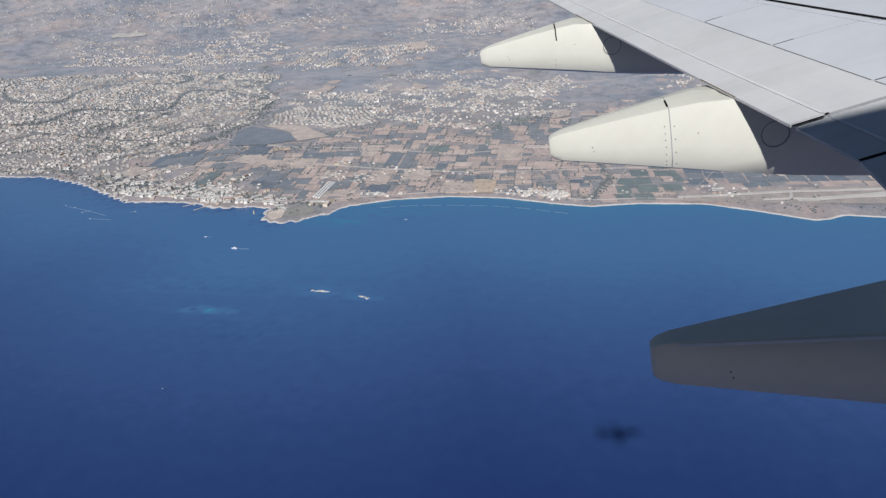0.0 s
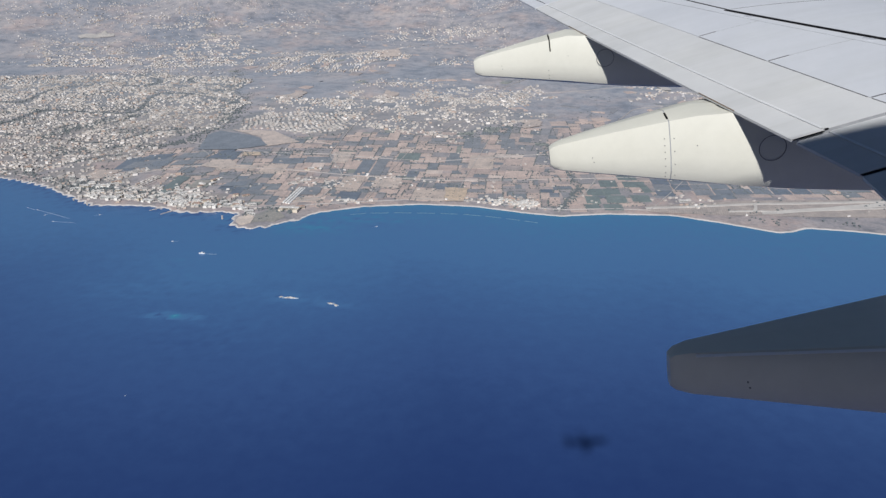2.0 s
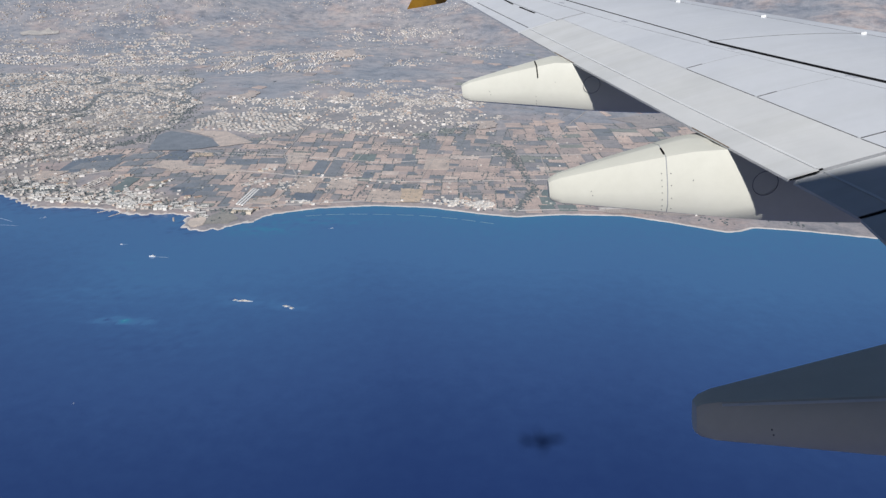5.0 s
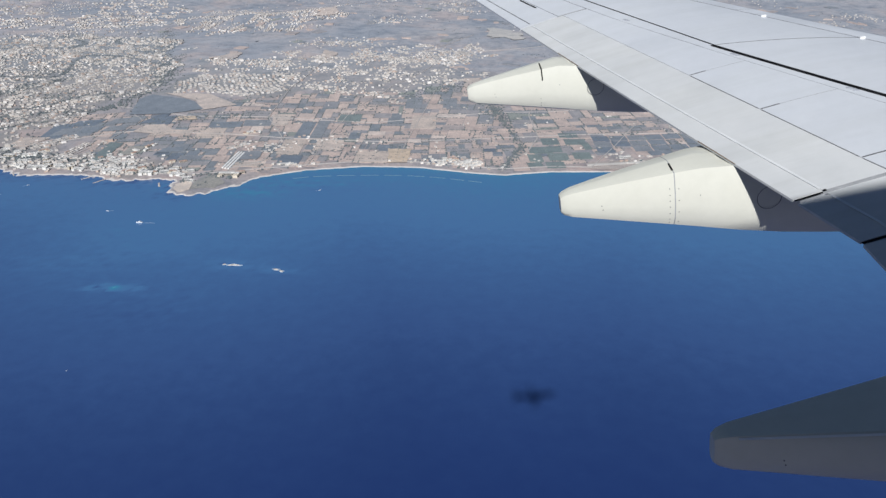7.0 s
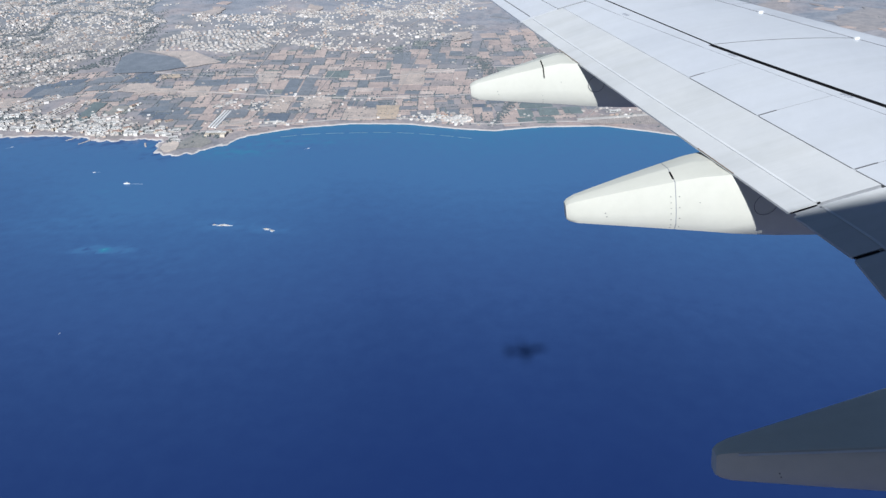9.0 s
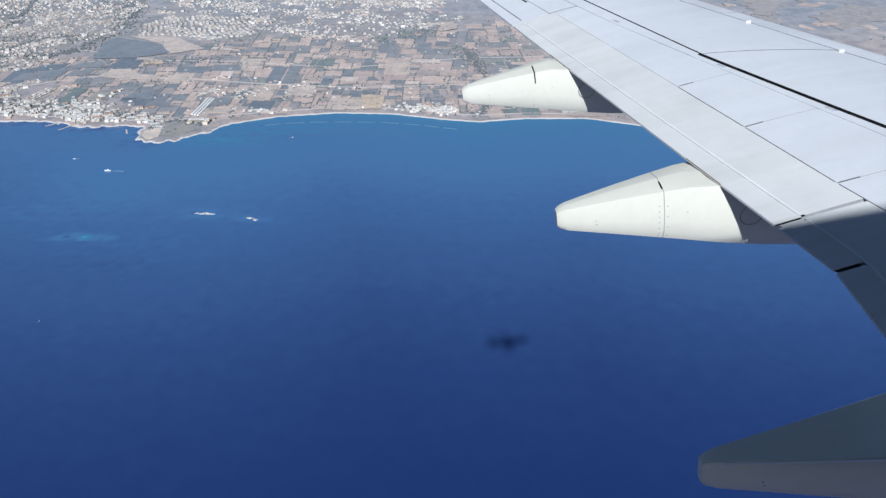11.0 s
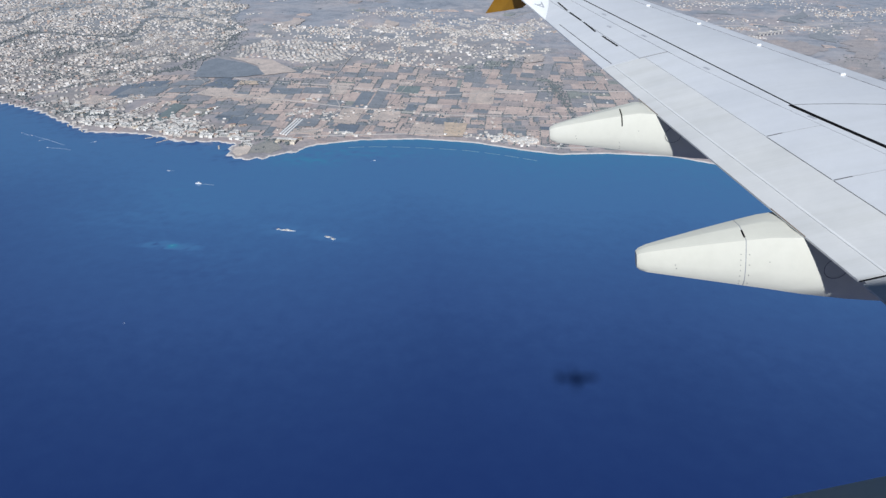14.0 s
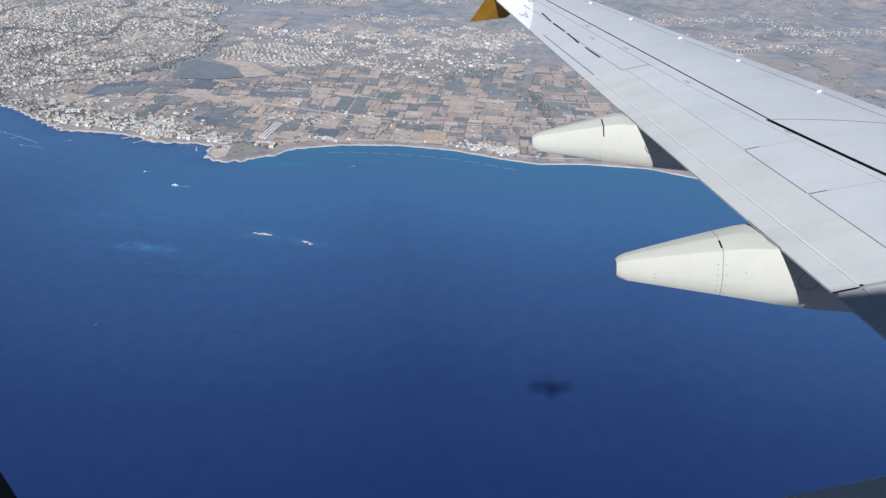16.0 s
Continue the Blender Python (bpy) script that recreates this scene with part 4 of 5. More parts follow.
# trees: among the houses, along plots and over the hills
n = 36000
x, y = rng.uniform(-1200, 900, n), 600 + 1500 * rng.random(n) ** 1.6
ok = (inland(x, y) > 6) & (waves(x, y, 120, 41) + 0.7 * waves(x, y, 37, 42) > 0.75)
GROVES = [((-345, 1150), (-300, 955), 9, 500), ((-560, 930), (-330, 905), 12, 420), ((-470, 800), (-365, 850), 9, 260), ((-700, 1010), (-480, 1080), 12, 300), ((30, 905), (110, 960), 14, 260), ((-250, 800), (-140, 815), 8, 200), ((134, 884), (152, 800), 7, 220), ((-900, 1330), (-400, 1345), 20, 420), ((-620, 800), (-420, 840), 7, 260), ((-700, 900), (-560, 1000), 10, 260), ((-520, 1000), (-400, 1180), 9, 300), ((-640, 1120), (-480, 1200), 10, 260), ((-360, 830), (-300, 870), 7, 160), ((143, 655), (166, 717), 2.5, 160), ((166, 717), (140, 860), 3, 220), ((-375, 694), (-180, 640), 6, 600), ((-460, 736), (-330, 668), 6, 260), ((-140, 632), (-108, 622), 4, 70), ((-330, 850), (-300, 940), 5, 200),
          ((-529, 880), (-453, 1008), 8, 420), ((-469, 1426), (-375, 1161), 9, 420), ((-375, 1161), (-310, 965), 7, 420), ((-633, 1105), (-604, 1142), 9, 120), ((60, 1943), (105, 1484), 10, 300)]
vx, vy = rng.uniform(-1000, -300, 60000), rng.uniform(720, 1330, 60000)
keep = (np.abs(waves(vx, vy, 300, 77)) < 0.04) & inside(CITY, vx, vy)
vx, vy = vx[keep], vy[keep]
gx = np.concatenate([ax + (bx - ax) * np.linspace(0, 1, k) + rng.normal(0, w, k) for (ax, ay), (bx, by), w, k in GROVES])
gy = np.concatenate([ay + (by - ay) * np.linspace(0, 1, k) + rng.normal(0, w, k) for (ax, ay), (bx, by), w, k in GROVES])
sel = rng.random(len(tx[0])) < 0.2
x = np.concatenate([x[ok], gx, vx, tx[0][sel] + rng.normal(0, 2.2, sel.sum())])
y = np.concatenate([y[ok], gy, vy, tx[1][sel] + rng.normal(0, 2.2, sel.sum())])
tagged(clumps_mesh("scattered_trees", x, y, rng.uniform(0.45, 1.1, len(x)) * np.where(y > 1050, 0.75, 1.1), tree_mix), "dark green scattered trees and bushes", "trees", kind="stuff")


# ---- roads, runway ----
def ribbon(name, pts, width, mat, lift, label, category, kind="structure"):
    p = [np.array(q, float) for q in pts]
    line = []
    for a, b in zip(p, p[1:]):
        k = max(1, int(np.hypot(*(b - a)) / 5))
        line += [a + (b - a) * i / k for i in range(k)]
    line = np.array(line + [p[-1]])
    for _ in range(3):
        line[1:-1] = (line[:-2] + 2 * line[1:-1] + line[2:]) / 4
    d = np.gradient(line, axis=0)
    nrm = np.stack([-d[:, 1], d[:, 0]], -1) / np.hypot(d[:, 0], d[:, 1])[:, None] * width / 2
    a, b = line + nrm, line - nrm
    top = [np.column_stack([q, height(q[:, 0], q[:, 1]) + lift]) for q in (a, b)]
    n = len(line)
    v = np.concatenate([top[0], top[1], top[0] - (0, 0, 0.6), top[1] - (0, 0, 0.6)])
    f = [(i + n, i + n + 1, i + 1, i) for i in range(n - 1)] + [(i, i + 1, i + 2 * n + 1, i + 2 * n) for i in range(n - 1)] + [(i + n + 1, i + n, i + 3 * n, i + 3 * n + 1) for i in range(n - 1)]
    return tagged(sheet(name, v.tolist(), f, mat), label, category, kind=kind)


COAST_ROADS = [([(-460, 728), (-400, 706), (-360, 676), (-300, 650), (-235, 642), (-180, 634), (-130, 632), (-90, 650), (-46, 664), (8, 678), (62, 676), (114, 661), (144, 655), (189, 664), (229, 663)], 1.3),
         ([(-119, 646), (-90, 669), (-87, 740), (-121, 813), (-122, 954), (-100, 1100)], 1.4),
         ([(-340, 720), (-260, 760), (-170, 752), (-87, 742), (20, 735), (120, 742), (240, 760), (420, 765)], 1.3),
         ([(-46, 662), (-40, 740), (-30, 830), (10, 960)], 1.0)]
INLAND_ROADS = [([(40, 676), (48, 760), (60, 860), (70, 950)], 1.0),
         ([(-300, 650), (-270, 730), (-262, 800), (-285, 826), (-310, 905)], 1.0), ([(142, 648), (150, 676), (169, 699), (185, 749), (180, 830), (220, 960)], 1.6),
         ([(-320, 860), (-210, 812), (-121, 813), (0, 800), (110, 830), (250, 850)], 1.0), ([(229, 663), (260, 720), (300, 800)], 1.0),
         ([(-100, 1100), (40, 1180), (160, 1190), (300, 1260), (480, 1250), (700, 1330)], 1.6), ([(220, 960), (260, 1060), (360, 1120), (420, 1250)], 1.3), ([(10, 960), (60, 1060), (40, 1180), (120, 1330)], 1.2), ([(-683, 1474), (-687, 1625), (-681, 1831)], 2.2)]
for pts, w in COAST_ROADS + INLAND_ROADS:
    ribbon("road", pts, w * 0.75, road_pale, 0.70, "pale narrow road across the coastal plain", "road")
ribbon("runway", [(225, 668), (341, 684), (480, 700), (700, 725)], 4.2, runway_grey, 0.60, "pale concrete airport runway", "runway")
ribbon("taxiway", [(300, 662), (345, 664), (429, 677), (700, 708)], 3.0, runway_grey, 0.60, "pale concrete taxiway beside the runway", "taxiway")
ribbon("taxiway", [(322, 661), (330, 672), (328, 681)], 3.0, runway_grey, 0.64, "pale concrete taxiway beside the runway", "taxiway")


# ---- hotels, greenhouses ----
def hotel(w, d, storeys, turn, mat, roof_mat, label, wing_len=0.0):
    root = tagged(new("hotel"), label, "hotel", "seaside hotels")
    fl = 0.54
    bm = bmesh.new()
    box_into(bm, 0, 0, -1.0, storeys * fl, w, d)
    if wing_len:
        for sx in (-1, 1):
            box_into(bm, sx * (w / 2 - d / 2), -wing_len / 2 - d / 2, -1.0, (storeys - 1) * fl, d, wing_len)
    part("wall", bm, mat, root)
    bm = bmesh.new()
    box_into(bm, 0, 0, storeys * fl + 0.004, storeys * fl + 0.22, w * 1.02, d * 1.04, 0, 0.97)
    box_into(bm, w * 0.2, 0, storeys * fl + 0.22, storeys * fl + 0.7, w * 0.14, d * 0.5)
    part("roof", bm, roof_mat, root)
    for s in range(storeys):
        bm = bmesh.new()
        box_into(bm, 0, -d / 2 - 0.02, s * fl + 0.2, s * fl + 0.46, w * 0.92, 0.08)
        part("window_band", bm, window_dark, root)
        bm = bmesh.new()
        box_into(bm, 0, -d / 2 - 0.14, s * fl + 0.08, s * fl + 0.18, w * 0.96, 0.34)
        part("balcony", bm, mat, root)
    return root


def set_down(ob, x, y, turn):
    ob.matrix_world = pose(x, y, float(height(x, y)) + 0.25, 0, 0, math.degrees(turn))


WEST_HOTELS = [(-379, 706, 5, 2.6, 9, 0.2, 0, 0), (-410, 708, 8, 2.4, 4, 0.5, 0, 0), (-352, 684, 9, 2.6, 4, -0.2, 1, 0), (-330, 668, 7, 2.4, 3, 0.5, 0, 2.5), (-300, 648, 10, 2.6, 4, 0.05, 0, 3),
          (-282, 650, 8, 2.4, 4, 0.1, 0, 0), (-262, 646, 9, 2.4, 3, -0.2, 0, 3), (-245, 645, 7, 2.6, 4, 0.3, 0, 0), (-228, 639, 10, 2.6, 4, 0.0, 0, 3.4), (-207, 637, 8, 2.4, 3, -0.1, 1, 0),
          (-192, 634, 10, 2.8, 4, 0.05, 0, 3)]
EAST_HOTELS = [ (-176, 637, 7, 2.6, 4, 0.15, 0, 0), (-163, 632, 8, 2.6, 3, -0.1, 0, 2.4), (-152, 640, 6, 2.4, 3, 0.2, 0, 0), (-112, 630, 15, 3.4, 4, 0.0, 1, 5.0),
          (-104, 637, 7, 2.6, 3, 0.3, 1, 0), (-66, 664, 11, 2.2, 2, 0.1, 0, 0), (96, 682, 8, 2.4, 2, -0.2, 1, 0), (110, 672, 9, 2.4, 2, -0.25, 0, 0), (84, 677, 7, 2.2, 2, 0.1, 0, 0), (265, 689, 9, 2.6, 2, 0.2, 0, 0)]
HOTELS = WEST_HOTELS + EAST_HOTELS
for _ in range(34):
    x = rng.uniform(-470, -140)
    y = float(np.interp(x, CX, CY)) + rng.uniform(12, 46)
    if inland(x, y) > 9:
        HOTELS.append((x, y, rng.uniform(3.5, 8), rng.uniform(1.8, 2.9), int(rng.integers(2, 5)), rng.normal(0.15, 0.35), int(rng.random() < 0.25), 3.0 if rng.random() < 0.3 else 0))
for x0, y0, x1, y1, wide, k in ((-232, 668, -213, 716, 6, 10), (-262, 657, -239, 683, 7, 10), (-248, 646, -216, 641, 5, 8), (-214, 645, -160, 638, 4, 7), (-330, 652, -282, 656, 5, 7), (-330, 684, -314, 700, 8, 7), (-134, 752, -116, 760, 2, 4)):
    for i in range(k):
        f = (i + 0.5) / k
        HOTELS.append((x0 + (x1 - x0) * f + rng.normal(0, wide / 2), y0 + (y1 - y0) * f + rng.normal(0, wide / 2), rng.uniform(3, 6.5), rng.uniform(1.7, 2.6), int(rng.integers(1, 4)),
                       math.atan2(y1 - y0, x1 - x0) + rng.choice((0, 1.57)) + rng.normal(0, 0.1), int(rng.random() < 0.15), 2.5 if rng.random() < 0.2 else 0))
HOTELS = [q for q in HOTELS if inland(q[0], q[1]) > 6]
for x, y, w, d, st, turn, tone, wl in HOTELS:
    set_down(hotel(w * 1.25, d * 1.3, st, turn, hotel_cream if tone else hotel_white, roof_tile if tone and st < 4 else roof_grey,
                   "cream seaside hotel with terracotta roofs" if tone else ("tall white seaside hotel tower" if st > 6 else "white flat-roofed seaside hotel with balconies"), wl), x, y, turn)


def house_meshes(lx, ly, h):
    """Wall with a door recess and a flat roof with its parapet, shared by alike houses."""
    wall, roof = bmesh.new(), bmesh.new()
    box_into(wall, 0, 0, -0.7, h, lx, ly)
    box_into(wall, lx * 0.3, -ly / 2 - 0.15, -0.7, h * 0.55, lx * 0.35, 0.3)
    box_into(roof, 0, 0, h + 0.004, h + 0.12, lx * 1.03, ly * 1.03)
    box_into(roof, lx * 0.25, ly * 0.2, h + 0.12, h + 0.38, lx * 0.28, ly * 0.3)
    out = []
    for nm, bm, mat in (("wall", wall, house_wall), ("roof", roof, roof_grey)):
        me = bpy.data.meshes.new(nm)
        bm.to_mesh(me)
        bm.free()
        me.materials.append(mat)
        out.append(me)
    return out


KINDS = [house_meshes(a, b, h) for a, b, h in ((1.8, 1.6, 0.9), (2.3, 1.8, 1.0), (2.8, 2.0, 1.1), (2.4, 2.3, 1.4), (3.3, 2.2, 1.2))]
for x, y, lx, ly, h, turn in NEAR:
    kind = KINDS[min(range(5), key=lambda k: abs((1.8, 2.3, 2.8, 2.4, 3.3)[k] - lx) + abs((1.6, 1.8, 2.0, 2.3, 2.2)[k] - ly))]
    root = tagged(new("house"), "small pale flat-roofed house on the coastal plain", "house", "coastal houses")
    set_down(root, x, y, turn)
    for nm, me in zip(("wall", "roof"), kind):
        new(nm, me).parent = root


def greenhouse(x, y, length, width, turn):
    """A long tunnel of white plastic: an arched roof on low walls."""
    root = tagged(new("greenhouse"), "long white plastic greenhouse tunnel on the plain", "greenhouse", "greenhouse tunnels")
    rings = []
    for s in np.linspace(-length / 2, length / 2, 12):
        h0 = 0.0
        rings.append([Vector((width / 2 * math.cos(a), s, h0 + 0.5 + 0.9 * math.sin(a))) for a in np.linspace(0, math.pi, 8)] + [Vector((-width / 2, s, -0.8)), Vector((width / 2, s, -0.8))])
    part("cover", lofted(rings), plastic_white, root)
    bm = bmesh.new()
    box_into(bm, 0, -length / 2 - 0.05, -0.8, 0.6, width * 0.9, 0.1)
    part("end_wall", bm, roof_grey, root)
    g2 = (float(height(x, y + 10)) - float(height(x, y - 10))) / 20
    root.matrix_world = pose(x, y, float(height(x, y)) + 0.3, math.degrees(math.atan(g2)), 0, math.degrees(turn))


for k in range(3):
    greenhouse(-122 + k * 2.9, 669 - k * 0.8, 46, 2.0, -0.06)

# ---- islets, breakwaters, piers ----
def islet(cx, cy, length, width, turn, seed, label):
    """A ragged rock with ledges and its own patchy ring of surf."""
    r = np.random.default_rng(seed)
    n, rings = 36, 6
    v, f = [], []
    a = np.arange(n) * 6.28318 / n
    edge = 1 + 0.22 * np.sin(3 * a + seed) + 0.14 * np.sin(5 * a + 2.1 * seed) + r.normal(0, 0.09, n)
    for k in range(rings):
        s = 1 - k / rings
        ledge = 0.95 * (1 - s) ** 0.5
        for i in range(n):
            q = s * edge[i] * (1 + 0.06 * r.normal())
            v.append((length / 2 * q * math.cos(a[i]), width / 2 * q * math.sin(a[i]), -0.35 + ledge * (0.55 + 0.75 * r.random())))
    v.append((0, 0, 0.6))
    for k in range(rings - 1):
        for i in range(n):
            j = (i + 1) % n
            f.append((k * n + i, k * n + j, (k + 1) * n + j, (k + 1) * n + i))
    f += [((rings - 1) * n + i, (rings - 1) * n + (i + 1) % n, rings * n) for i in range(n)]
    rock = tagged(sheet("rock_islet", v, f, rock_pale), label, "islet")
    rock.matrix_world = pose(cx, cy, 0, 0, 0, math.degrees(turn))
    reach = 1.10 + 0.22 * np.clip(np.sin(2 * a + seed), -0.6, 1) + r.uniform(0, 0.12, n)
    v2 = [(length / 2 * (0.8 if h > 0.03 else reach[i]) * edge[i] * math.cos(a[i]), width / 2 * (0.8 if h > 0.03 else 1.1 * reach[i]) * edge[i] * math.sin(a[i]), h) for h in (0.05, 0.02) for i in range(n)]
    f2 = [(i, n + i, n + (i + 1) % n, (i + 1) % n) for i in range(n)]
    ring = tagged(sheet("surf", v2, f2, foam_white), "white surf breaking round the rocks", "surf", kind="stuff")
    ring.matrix_world = pose(cx, cy, 0, 0, 0, math.degrees(turn))


islet(-52, 440, 9.0, 2.2, 0.02, 3, "long low pale rock islet in the sea")
islet(-58.6, 440.6, 2.6, 1.2, 0.3, 8, "small pale rock beside the long islet")
islet(-20.8, 433.6, 4.6, 1.8, -0.25, 5, "small pale rock islet in the sea")
islet(-16.6, 431.2, 3.8, 1.9, -0.6, 11, "small pale rock islet in the sea")


def breakwater(x0, y0, x1, y1, mat, label, name, wide=1.1, top=0.25):
    """A low bank of rubble stones."""
    n = max(4, int(math.hypot(x1 - x0, y1 - y0) / 0.8))
    root = tagged(new(name), label, name.replace("_", " "), "sea banks")
    bm = bmesh.new()
    for i in range(n):
        s = i / (n - 1)
        for _ in range(2):
            q = rng.normal(0, wide * 0.25)
            m = Matrix.Translation((x0 + (x1 - x0) * s + rng.normal(0, 0.15), y0 + (y1 - y0) * s + q, top * 0.4)) @ Matrix.Diagonal((rng.uniform(0.5, 0.8), rng.uniform(0.4, 0.6) * wide, top, 1))
            bmesh.ops.create_icosphere(bm, subdivisions=1, radius=1.0, matrix=m @ Euler((rng.random(), rng.random(), 3 * rng.random())).to_matrix().to_4x4())
    part("rubble", bm, mat, root)


dash = [(-52, 628), (-34, 634), (-12, 637), (10, 638.5), (32, 639), (54, 638.5), (75, 635), (94, 630), (111, 624.5), (127, 619)]
for (ax, ay), (bx, by) in zip(dash, dash[1:]):
    breakwater(ax, ay, ax + 0.72 * (bx - ax), ay + 0.72 * (by - ay), rock_wet, "low rubble breakwater awash off the beach", "breakwater", 1.0, 0.16)
for a in ((-226, 622, -232, 611), (-243, 628, -248, 621), (-172, 612, -168, 603), (-346, 652, -341, 645), (-323, 638, -318, 631)):
    breakwater(*a, rock_pale, "short pale rubble pier from the shore", "rubble_pier", 1.0, 0.4)


# ---- boats ----
def boat(x, y, length, heading, decks, label):
    root = tagged(new("motor_yacht" if decks > 1 else "motor_boat"), label, "boat", "boats at sea")
    hull = []
    for s in np.linspace(-0.5, 0.5, 9):
        w = 0.13 * (1 - max(0, (s - 0.05) / 0.45) ** 2 * 0.98)
        h = 0.11 + 0.04 * max(0, s)
        hull.append([Vector((s * length, a * w * length, b * h * length)) for a, b in ((-1, 1), (-0.9, 0.3), (-0.5, -0.3), (0, -0.5), (0.5, -0.3), (0.9, 0.3), (1, 1))])
    part("hull", lofted(hull), boat_white, root)
    for k in range(decks):
        bm = bmesh.new()
        z0 = length * (0.112 + 0.075 * k)
        box_into(bm, -0.05 * length * (1 + k), 0, z0, z0 + 0.07 * length, length * (0.5 - 0.14 * k), length * (0.18 - 0.03 * k), 0, 0.86)
        part("cabin", bm, boat_white, root)
        bm = bmesh.new()
        box_into(bm, -0.05 * length * (1 + k), 0, z0 + 0.02 * length, z0 + 0.048 * length, length * (0.505 - 0.14 * k) * 0.98, length * (0.186 - 0.03 * k) * 0.99, 0, 0.93)
        part("window_band", bm, boat_glass, root)
    if decks > 1:
        bm = bmesh.new()
        box_into(bm, -0.12 * length, 0, length * 0.25, length * 0.34, 0.02 * length, 0.10 * length, 0, 0.5)
        part("radar_arch", bm, boat_white, root)
    root.matrix_world = pose(x, y, 0.02 * length, 0, 0, math.degrees(heading))


def wake(x, y, heading, length, width):
    """A thin trail of foam astern, ragged along its edges."""
    n = 26
    v = []
    for i in range(n):
        s = i / (n - 1)
        w = width * (0.35 + 0.65 * s) * rng.uniform(0.55, 1.2) * (1 - 0.7 * s ** 3)
        bend = 0.05 * length * s * s
        for q in (-1, 1):
            px, py = -s * length, q * w / 2 + bend
            v.append((x + math.cos(heading) * px - math.sin(heading) * py, y + math.sin(heading) * px + math.cos(heading) * py, 0.03 - 0.005 * s))
    f = [(2 * i, 2 * i + 1, 2 * i + 3, 2 * i + 2) for i in range(n - 1)]
    tagged(sheet("wake", v, f, foam_white), "thin white wake on the blue water", "wake", kind="stuff")


boat(-150, 516, 5.0, math.pi, 2, "large white motor yacht under way at sea")
wake(-147.9, 516, math.pi, 11, 1.0)
for x, y, ln, hd, wl, ww in ((-358, 612, 2.0, 2.75, 52, 0.8), (-322, 581, 1.8, 3.1, 24, 0.8), (-341, 598, 1.8, 4.2, 9, 0.9), (-289, 604, 2.2, 0.8, 5, 0.8), (-187, 541, 2.2, 3.3, 5, 0.6), (-21, 596, 2.0, 0.6, 4, 0.7), (-102, 308, 0.9, 1.5, 1.2, 0.3), (-372, 618, 1.8, 2.7, 14, 0.7)):
    boat(x, y, ln, hd, 1, "small white motor boat at sea")
    wake(x, y, hd, wl, ww)


# ---- fields: plots of the plain, each a low slab on the ground ----
def slab(corners, lift):
    """A draped plot: 3 x 3 points on the ground, with a skirt."""
    (ax, ay), (bx, by), (cx, cy), (dx, dy) = corners
    v = []
    for j in range(3):
        for i in range(3):
            s, t = i / 2, j / 2
            v.append((ax * (1 - s) * (1 - t) + bx * s * (1 - t) + cx * s * t + dx * (1 - s) * t, ay * (1 - s) * (1 - t) + by * s * (1 - t) + cy * s * t + dy * (1 - s) * t))
    v = np.array(v)
    z = height(v[:, 0], v[:, 1]) + lift
    rim = [0, 1, 2, 5, 8, 7, 6, 3]
    verts = [(*p, q) for p, q in zip(v.tolist(), z.tolist())] + [(*v[i], z[i] - 0.9) for i in rim]
    faces = [(0, 1, 4, 3), (1, 2, 5, 4), (3, 4, 7, 6), (4, 5, 8, 7)]
    faces += [(rim[(k + 1) % 8], rim[k], 9 + k, 9 + (k + 1) % 8) for k in range(8)]
    return verts, faces


def split(a, b, c, d, size, out):
    """Cut a rectangle again and again into plots, some long and narrow."""
    w, h = b - a, d - c
    if (w * h < size * size * rng.uniform(0.35, 2.6) and max(w, h) < size * 3.2) or min(w, h) < 5:
        out.append((a, b, c, d))
        return
    if w > h * rng.uniform(0.45, 1.9):
        m = a + w * rng.uniform(0.25, 0.75)
        split(a, m, c, d, size, out)
        split(m, b, c, d, size, out)
    else:
        m = c + h * rng.uniform(0.25, 0.75)
        split(a, b, c, m, size, out)
        split(a, b, m, d, size, out)


LENS = [(-287, 822), (-303, 889), (-295, 912), (-252, 893), (-228, 874), (-205, 838), (-241, 822)]
BLOCKS = [((-345, -215), (640, 835), 0.12, 11), ((-215, -88), (640, 742), 0.03, 10), ((-215, -88), (742, 835), 0.09, 13), ((-88, 30), (645, 745), -0.05, 10), ((30, 145), (640, 745), 0.04, 9.5),
          ((-88, 45), (745, 930), 0.02, 12), ((45, 150), (745, 950), -0.10, 14), ((145, 330), (640, 790), 0.16, 12), ((330, 560), (640, 790), 0.10, 13.5), ((-180, -88), (835, 915), 0.05, 10), ((150, 450), (790, 1000), 0.1, 16)]
plots = []
for (x0, x1), (y0, y1), turn, size in BLOCKS:
    cells = []
    split(x0, x1, y0, y1, 1.2 * size, cells)
    mx, my = (x0 + x1) / 2, (y0 + y1) / 2
    for a, b, c, d in cells:
        gp = rng.uniform(0.1, 0.5)
        q = []
        for px, py in ((a + gp, c + gp), (b - gp, c + gp), (b - gp, d - gp), (a + gp, d - gp)):
            q.append((mx + math.cos(turn) * (px - mx) - math.sin(turn) * (py - my), my + math.sin(turn) * (px - mx) + math.cos(turn) * (py - my)))
        qx, qy = np.array([p[0] for p in q]), np.array([p[1] for p in q])
        if inland(qx, qy).min() < 5 or inside(LENS, qx, qy).any() or inside(RESORT, qx, qy).sum() > 1 or inside(CITY, qx, qy).any() or inside(ESTATE, qx, qy).any():
            continue
        if rng.random() < 0.04 or (qx.mean() > 222 and qy.mean() < 700):
            continue
        plots.append(q)
plots.sort(key=lambda q: sum(p[1] for p in q))


def field(corners, lift, mat, label=""):
    v, f = slab(corners, lift)
    ob = sheet("field", v, f, mat, ground)
    return tagged(ob, label)


